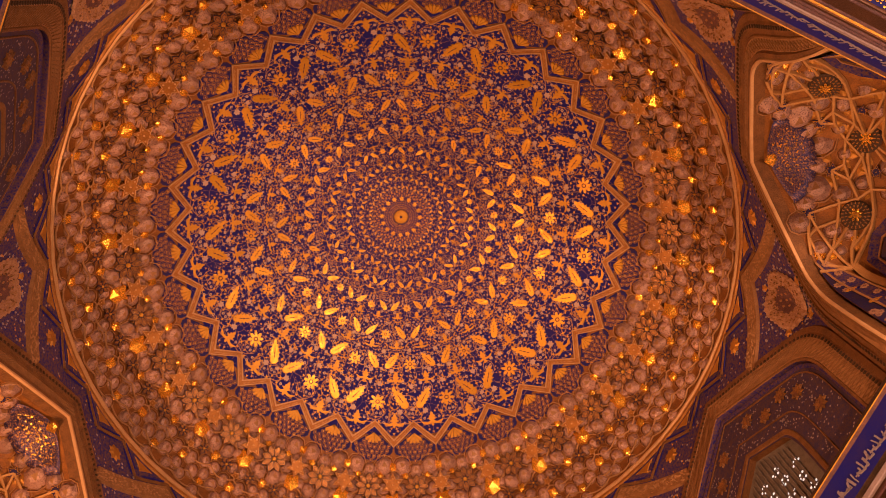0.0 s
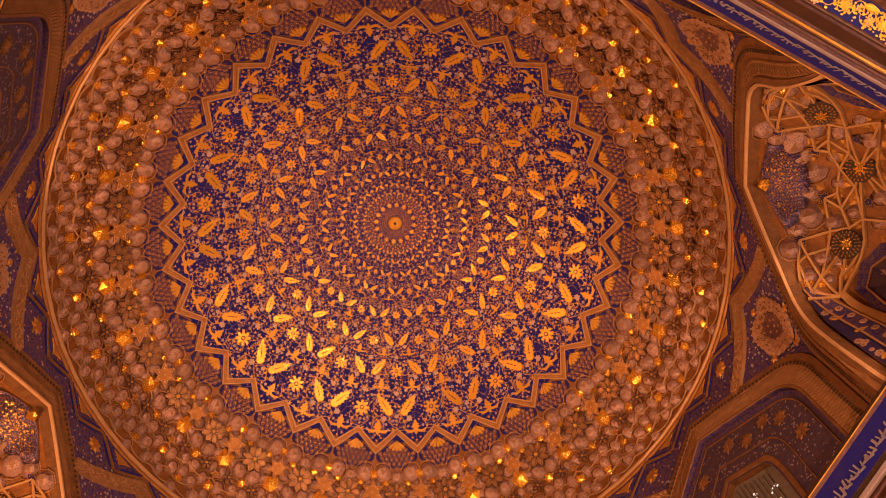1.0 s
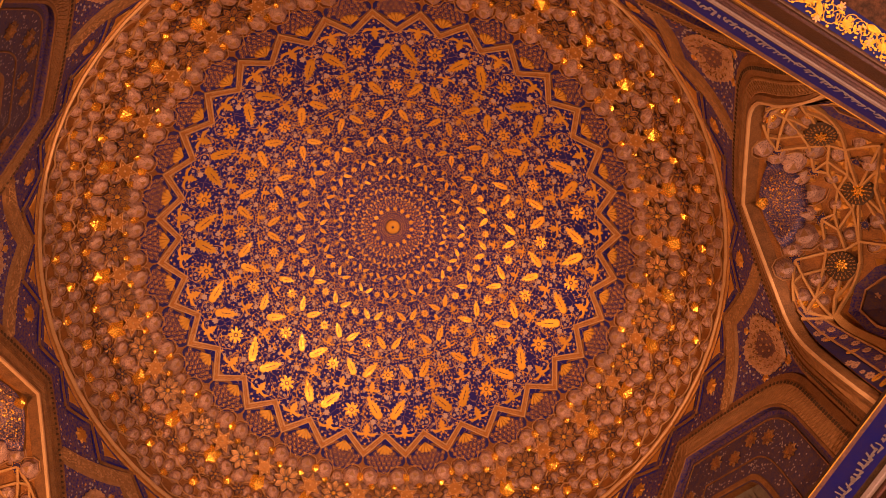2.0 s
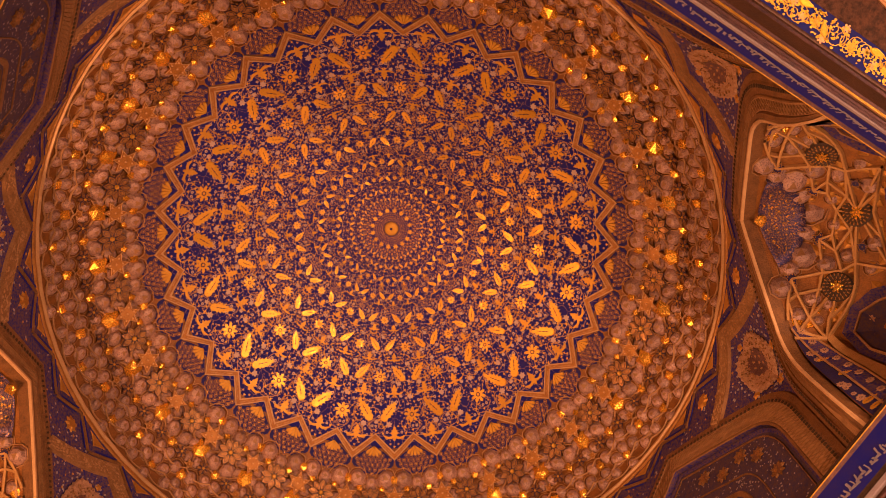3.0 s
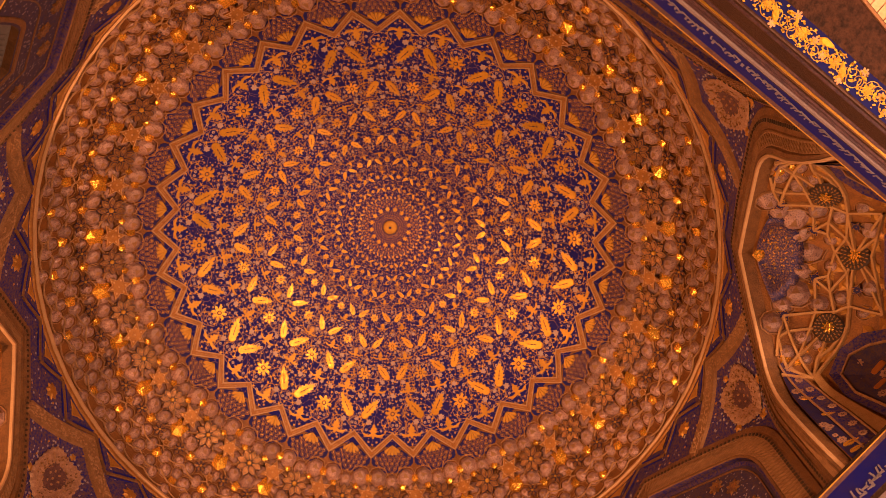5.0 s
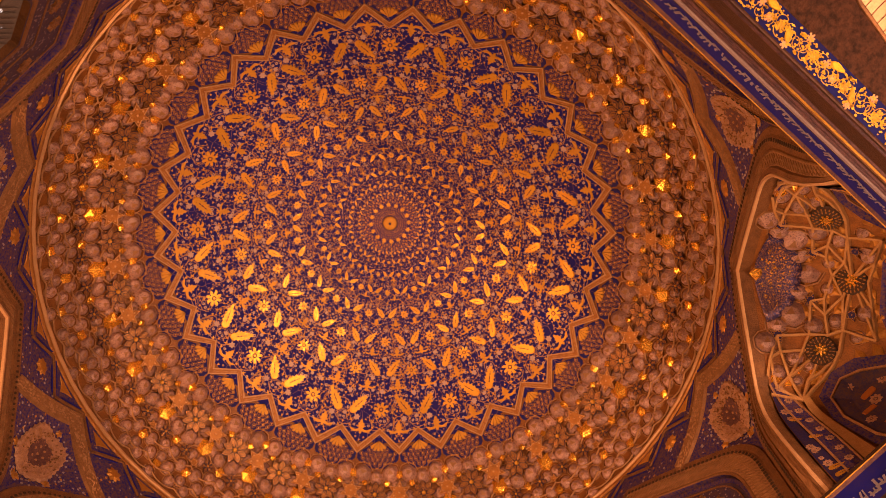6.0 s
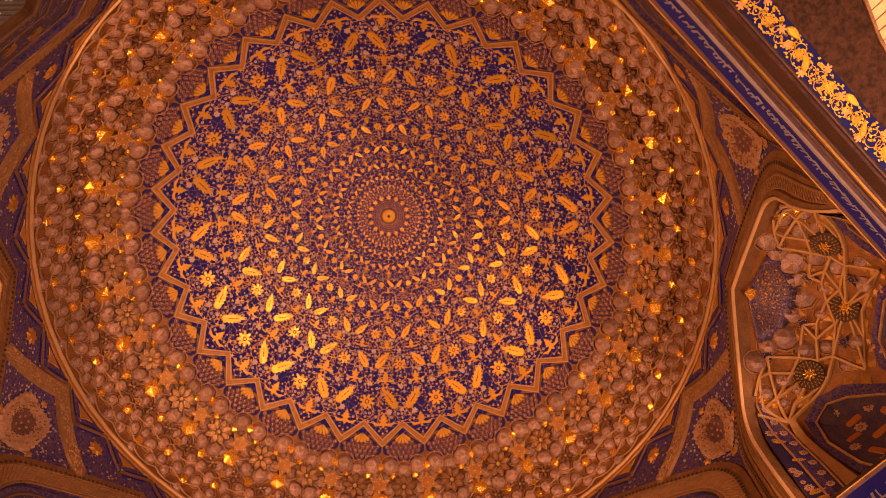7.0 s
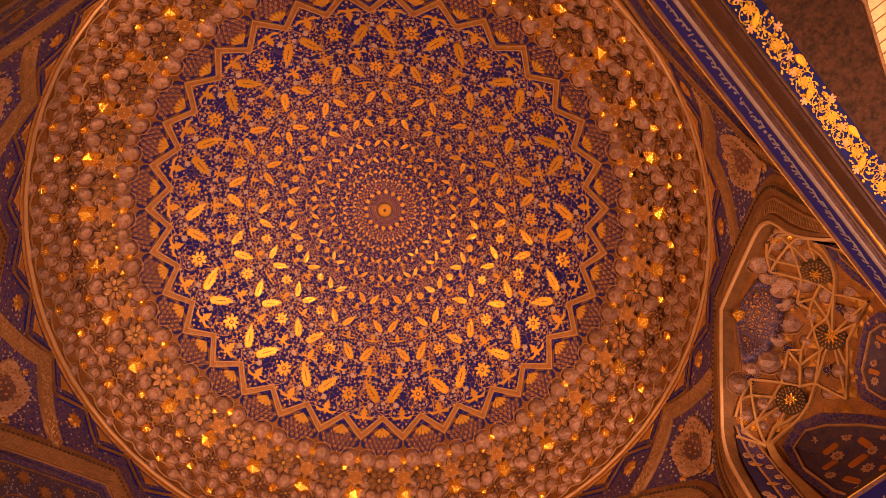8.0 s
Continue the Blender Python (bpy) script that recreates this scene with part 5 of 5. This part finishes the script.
        def ribbon(lo, hi, lift, mat, name, parent):
            """A strip of the vault's face between two lines of (u, q)."""
            v, f = [], []
            steps = 14
            for i in range(steps + 1):
                t = i / steps * (len(lo) - 1)
                i0 = min(int(t), len(lo) - 2)
                fr = t - i0
                ends = [[ln[i0][j] + (ln[i0 + 1][j] - ln[i0][j]) * fr for j in (0, 1)] for ln in (lo, hi)]
                v += [net(k, sg * (ends[0][0] + (ends[1][0] - ends[0][0]) * w), max(0.0, ends[0][1] + (ends[1][1] - ends[0][1]) * w), lift) for w in (0, 0.5, 1)]
            for i in range(steps):
                for j in (0, 1):
                    a = i * 3 + j
                    f.append((a, a + 1, a + 4, a + 3))
            return mesh(name, v, f, mat, parent)

        rail_lo = [(0.345, 0.0), (0.42, 0.03), (0.55, 0.075), (0.74, 0.105), (1.0, 0.13)]
        rail_hi = [(0.33, 0.03), (0.41, 0.12), (0.53, 0.185), (0.74, 0.235), (1.0, 0.27)]
        side = ribbon([(u, 0.0) for u, q in rail_lo], rail_lo, 0.02, NAVY, "side_panel", sq)
        ribbon(rail_lo, rail_hi, 0.03, PENDENTIVE, "side_band", side)
        for line in (rail_lo, rail_hi):
            b = Bag()
            strip(b, [net(k, sg * (p0[0] + (p1[0] - p0[0]) * t), p0[1] + (p1[1] - p0[1]) * t, 0.034) for p0, p1 in zip(line, line[1:]) for t in (0, 0.33, 0.67)] + [net(k, sg * line[-1][0], line[-1][1], 0.034)], toward, 0.028, 0.018)
            mesh("side_fillet", b.v, b.f, RIB, side)
        # the ribs gather into one stem that runs down between the panels
        ribbon([(0.42, 0.19), (0.53, 0.20), (0.74, 0.25), (1.0, 0.285)], [(0.42, 0.24), (0.53, 0.265), (0.74, 0.33), (1.0, 0.42)], 0.045, VAULT_RIB, "rib_stem", sq)
        for i in range(9):
            t = i / 8
            u, q = 0.37 + 0.6 * t, 0.055 + 0.145 * t + 0.06 * math.sin(math.pi * t) * (1 - 0.5 * t)
            piece("band_blossom", PANEL_BLOSSOM, net_pose(k, sg * u, q, 0.055, 0.05), side)
        g = random.Random(40)
        for i in range(14):
            u, q = g.uniform(0.5, 0.96), g.uniform(0.02, 0.08)
            piece("panel_blossom", LEAF if i % 3 == 0 else PANEL_BLOSSOM, net_pose(k, sg * u, q, 0.16 if i % 3 == 0 else g.uniform(0.03, 0.06), 0.03), side)

# ---------------------------------------------------------------- cornice details
for k, w in enumerate(walls):
    g = random.Random(60 + k)
    b = Bag()
    y = -4.6
    while y < 4.6:
        wd = g.choice((0.016, 0.022, 0.03))
        h0 = g.uniform(0.05, 0.11)
        h1 = g.uniform(0.16, 0.22) if g.random() < 0.7 else g.uniform(0.13, 0.16)
        lean = g.uniform(-0.012, 0.012)
        for seg in range(2):
            t0, t1 = (h0, (h0 + h1) / 2) if seg == 0 else ((h0 + h1) / 2, h1)
            l0, l1 = (0, lean) if seg == 0 else (lean, lean + g.uniform(-0.02, 0.02))

            def pt(yy, h, out_):
                # height above the band's foot
                x = LIP + 0.06 - 0.06 * (h / 0.38) - out_
                return (x, yy, LIP_Z - 0.45 + h)

            b.add([pt(y + l0, t0, 0.006), pt(y + l0 + wd, t0, 0.006), pt(y + l1 + wd, t1, 0.006), pt(y + l1, t1, 0.006),
                   pt(y + l0, t0, 0.010), pt(y + l0 + wd, t0, 0.010), pt(y + l1 + wd, t1, 0.010), pt(y + l1, t1, 0.010)],
                  [(4, 5, 6, 7), (0, 1, 5, 4), (1, 2, 6, 5), (2, 3, 7, 6), (3, 0, 4, 7)])
        if g.random() < 0.75:
            b.add([pt(y, h0, 0.006), pt(y + 0.09, h0 + 0.02, 0.006), pt(y + 0.09, h0 + 0.035, 0.006), pt(y, h0 + 0.018, 0.006),
                   pt(y, h0, 0.010), pt(y + 0.09, h0 + 0.02, 0.010), pt(y + 0.09, h0 + 0.035, 0.010), pt(y, h0 + 0.035, 0.010)], [(4, 5, 6, 7), (0, 1, 5, 4), (1, 2, 6, 5), (2, 3, 7, 6), (3, 0, 4, 7)])
        y += g.uniform(0.042, 0.066)
    tagged(mesh("inscription_bars", turned(b.v, k), b.f, INSCRIPTION, w), kind="stuff")
    for z, dp, mat in ((LIP_Z - 0.70, 0.03, MAROON), (LIP_Z - 0.82, 0.02, MAROON), (SOFFIT + 0.74, 0.035, BROWN), (SOFFIT + 0.70, 0.03, GILT_PAINT), (SOFFIT + 0.64, 0.02, MAROON), (SOFFIT + 0.08, 0.02, MAROON)):
        b = Bag()
        box(b, W - dp, W + 0.02, -W + dp, W - dp, z - 0.012, z + 0.012)
        mesh("gilt_fillet", turned(b.v, k), b.f, mat, w)

# painted soffit of the south opening, its dark inner field and the pale ribbed ceiling behind
south = walls[3]


def under(x, depth, drop=0.0):
    return Vector((x, -depth, SOFFIT - drop))


b = Bag()
b.add([under(-3.3, 4.86, 0.008), under(3.3, 4.86, 0.008), under(3.3, 5.055, 0.008), under(-3.3, 5.055, 0.008)], [(0, 1, 2, 3)])
band = mesh("soffit_band", b.v, b.f, SOFFIT_BLUE, south, label="blue soffit band with bright gilt scrollwork")
SOFFIT_FLOWER = blossom_mesh("soffit_flower", 9, [SOFFIT_GOLD, OLD_GOLD])
SOFFIT_LEAF = shared("soffit_leaf", *(lambda r: (r[0], r[1]))(plate([(0.0, -0.02), (0.12, 0.1), (0.2, 0.3), (0.17, 0.55), (0.1, 0.8), (0, 1), (-0.1, 0.8), (-0.17, 0.55), (-0.2, 0.3), (-0.12, 0.1)][::-1], 0.05, 0.8)), [SOFFIT_GOLD])
ROSY = blossom_mesh("rosy_flower", 6, [PINK, OLD_GOLD])
down = Matrix(((1, 0, 0, 0), (0, -1, 0, 0), (0, 0, -1, 0), (0, 0, 0, 1)))


def soffit_pose(x, depth, turn, size, drop=0.010):
    m = down.copy()
    m.translation = under(x, depth, drop)
    return m @ Matrix.Rotation(turn, 4, "Z") @ Matrix.Scale(size, 4)


scroll, beads = Bag(), Bag()
g = random.Random(8)
for i in range(-9, 10):
    x = i * 0.33
    piece("soffit_flower", SOFFIT_FLOWER, soffit_pose(x, 4.955, g.uniform(0, 1), 0.05), band)
    piece("rosy_flower", ROSY, soffit_pose(x + 0.11, 4.93 + 0.05 * (-1) ** i, 0.3, 0.036), band)
    piece("rosy_flower", ROSY, soffit_pose(x + 0.22, 4.985 - 0.05 * (-1) ** i, 0.8, 0.036), band)
    piece("soffit_leaf", SOFFIT_LEAF, soffit_pose(x + 0.165 - 0.04, 4.955 + 0.06 * (-1) ** i, -1.1 * (-1) ** i - 0.4, 0.14), band)
    for s_ in range(8):
        cx, cy, ph = x + 0.02 + 0.0413 * s_, 4.955 + g.uniform(-0.035, 0.035), 1 if s_ % 2 else -1
        rad = g.uniform(0.035, 0.052) if s_ % 4 else 0.075
        pts = [under(cx + rad * (1 - 0.03 * w) * math.cos(w / 10 * 5.2 + s_), cy + ph * rad * (1 - 0.03 * w) * math.sin(w / 10 * 5.2 + s_), 0.010) for w in range(11)]
        strip(scroll, pts, lambda p: Vector((0, 0, -1)), 0.006, 0.005)
    for s_ in range(70):
        bx, by = x + g.uniform(0, 0.33), 4.955 + g.uniform(-0.088, 0.088)
        r, w0 = g.uniform(0.005, 0.010), g.uniform(0, 3)
        beads.add([under(bx + r * 1.5 * math.cos(w0 + w) , by + r * math.sin(w0 + w), 0.016) for w in (0, 1.05, 2.1, 3.14, 4.2, 5.25)], [(0, 1, 2, 3, 4, 5)])
tagged(mesh("soffit_scrolls", scroll.v, scroll.f, SOFFIT_GOLD, band), kind="stuff")
tagged(mesh("soffit_buds", beads.v, beads.f, SOFFIT_GOLD, band), kind="stuff")
# dark field whose back edge bends round the bay
edge = [(-3.3, 5.1), (-2.0, 5.2), (-1.0, 5.38), (-0.35, 5.56), (0.15, 5.58), (0.65, 5.42), (1.05, 5.36), (2.0, 5.2), (3.3, 5.1)]
v = [under(x, 4.85, 0.004) for x, d in edge] + [under(x, d + 0.02, 0.004) for x, d in edge] + [under(x, d + 0.02, -0.5) for x, d in edge]
n = len(edge)
f = [(j * n + i, j * n + i + 1, (j + 1) * n + i + 1, (j + 1) * n + i) for j in range(2) for i in range(n - 1)]
mesh("soffit_field", v, f, FIELD, south)
b = Bag()
strip(b, [under(x, d, 0.0) for x, d in edge], lambda p: Vector((0, 0, -1)), 0.03, 0.02)
mesh("soffit_edge", b.v, b.f, BROWN, south)
for i in range(82):
    x = -3.25 + i * 0.08
    b = Bag()
    box(b, x, x + 0.072, -W - 2.55, -W - 0.3, SOFFIT + 0.42, SOFFIT + 0.5)
    mesh("ceiling_slat", b.v, b.f, CREAM, south)
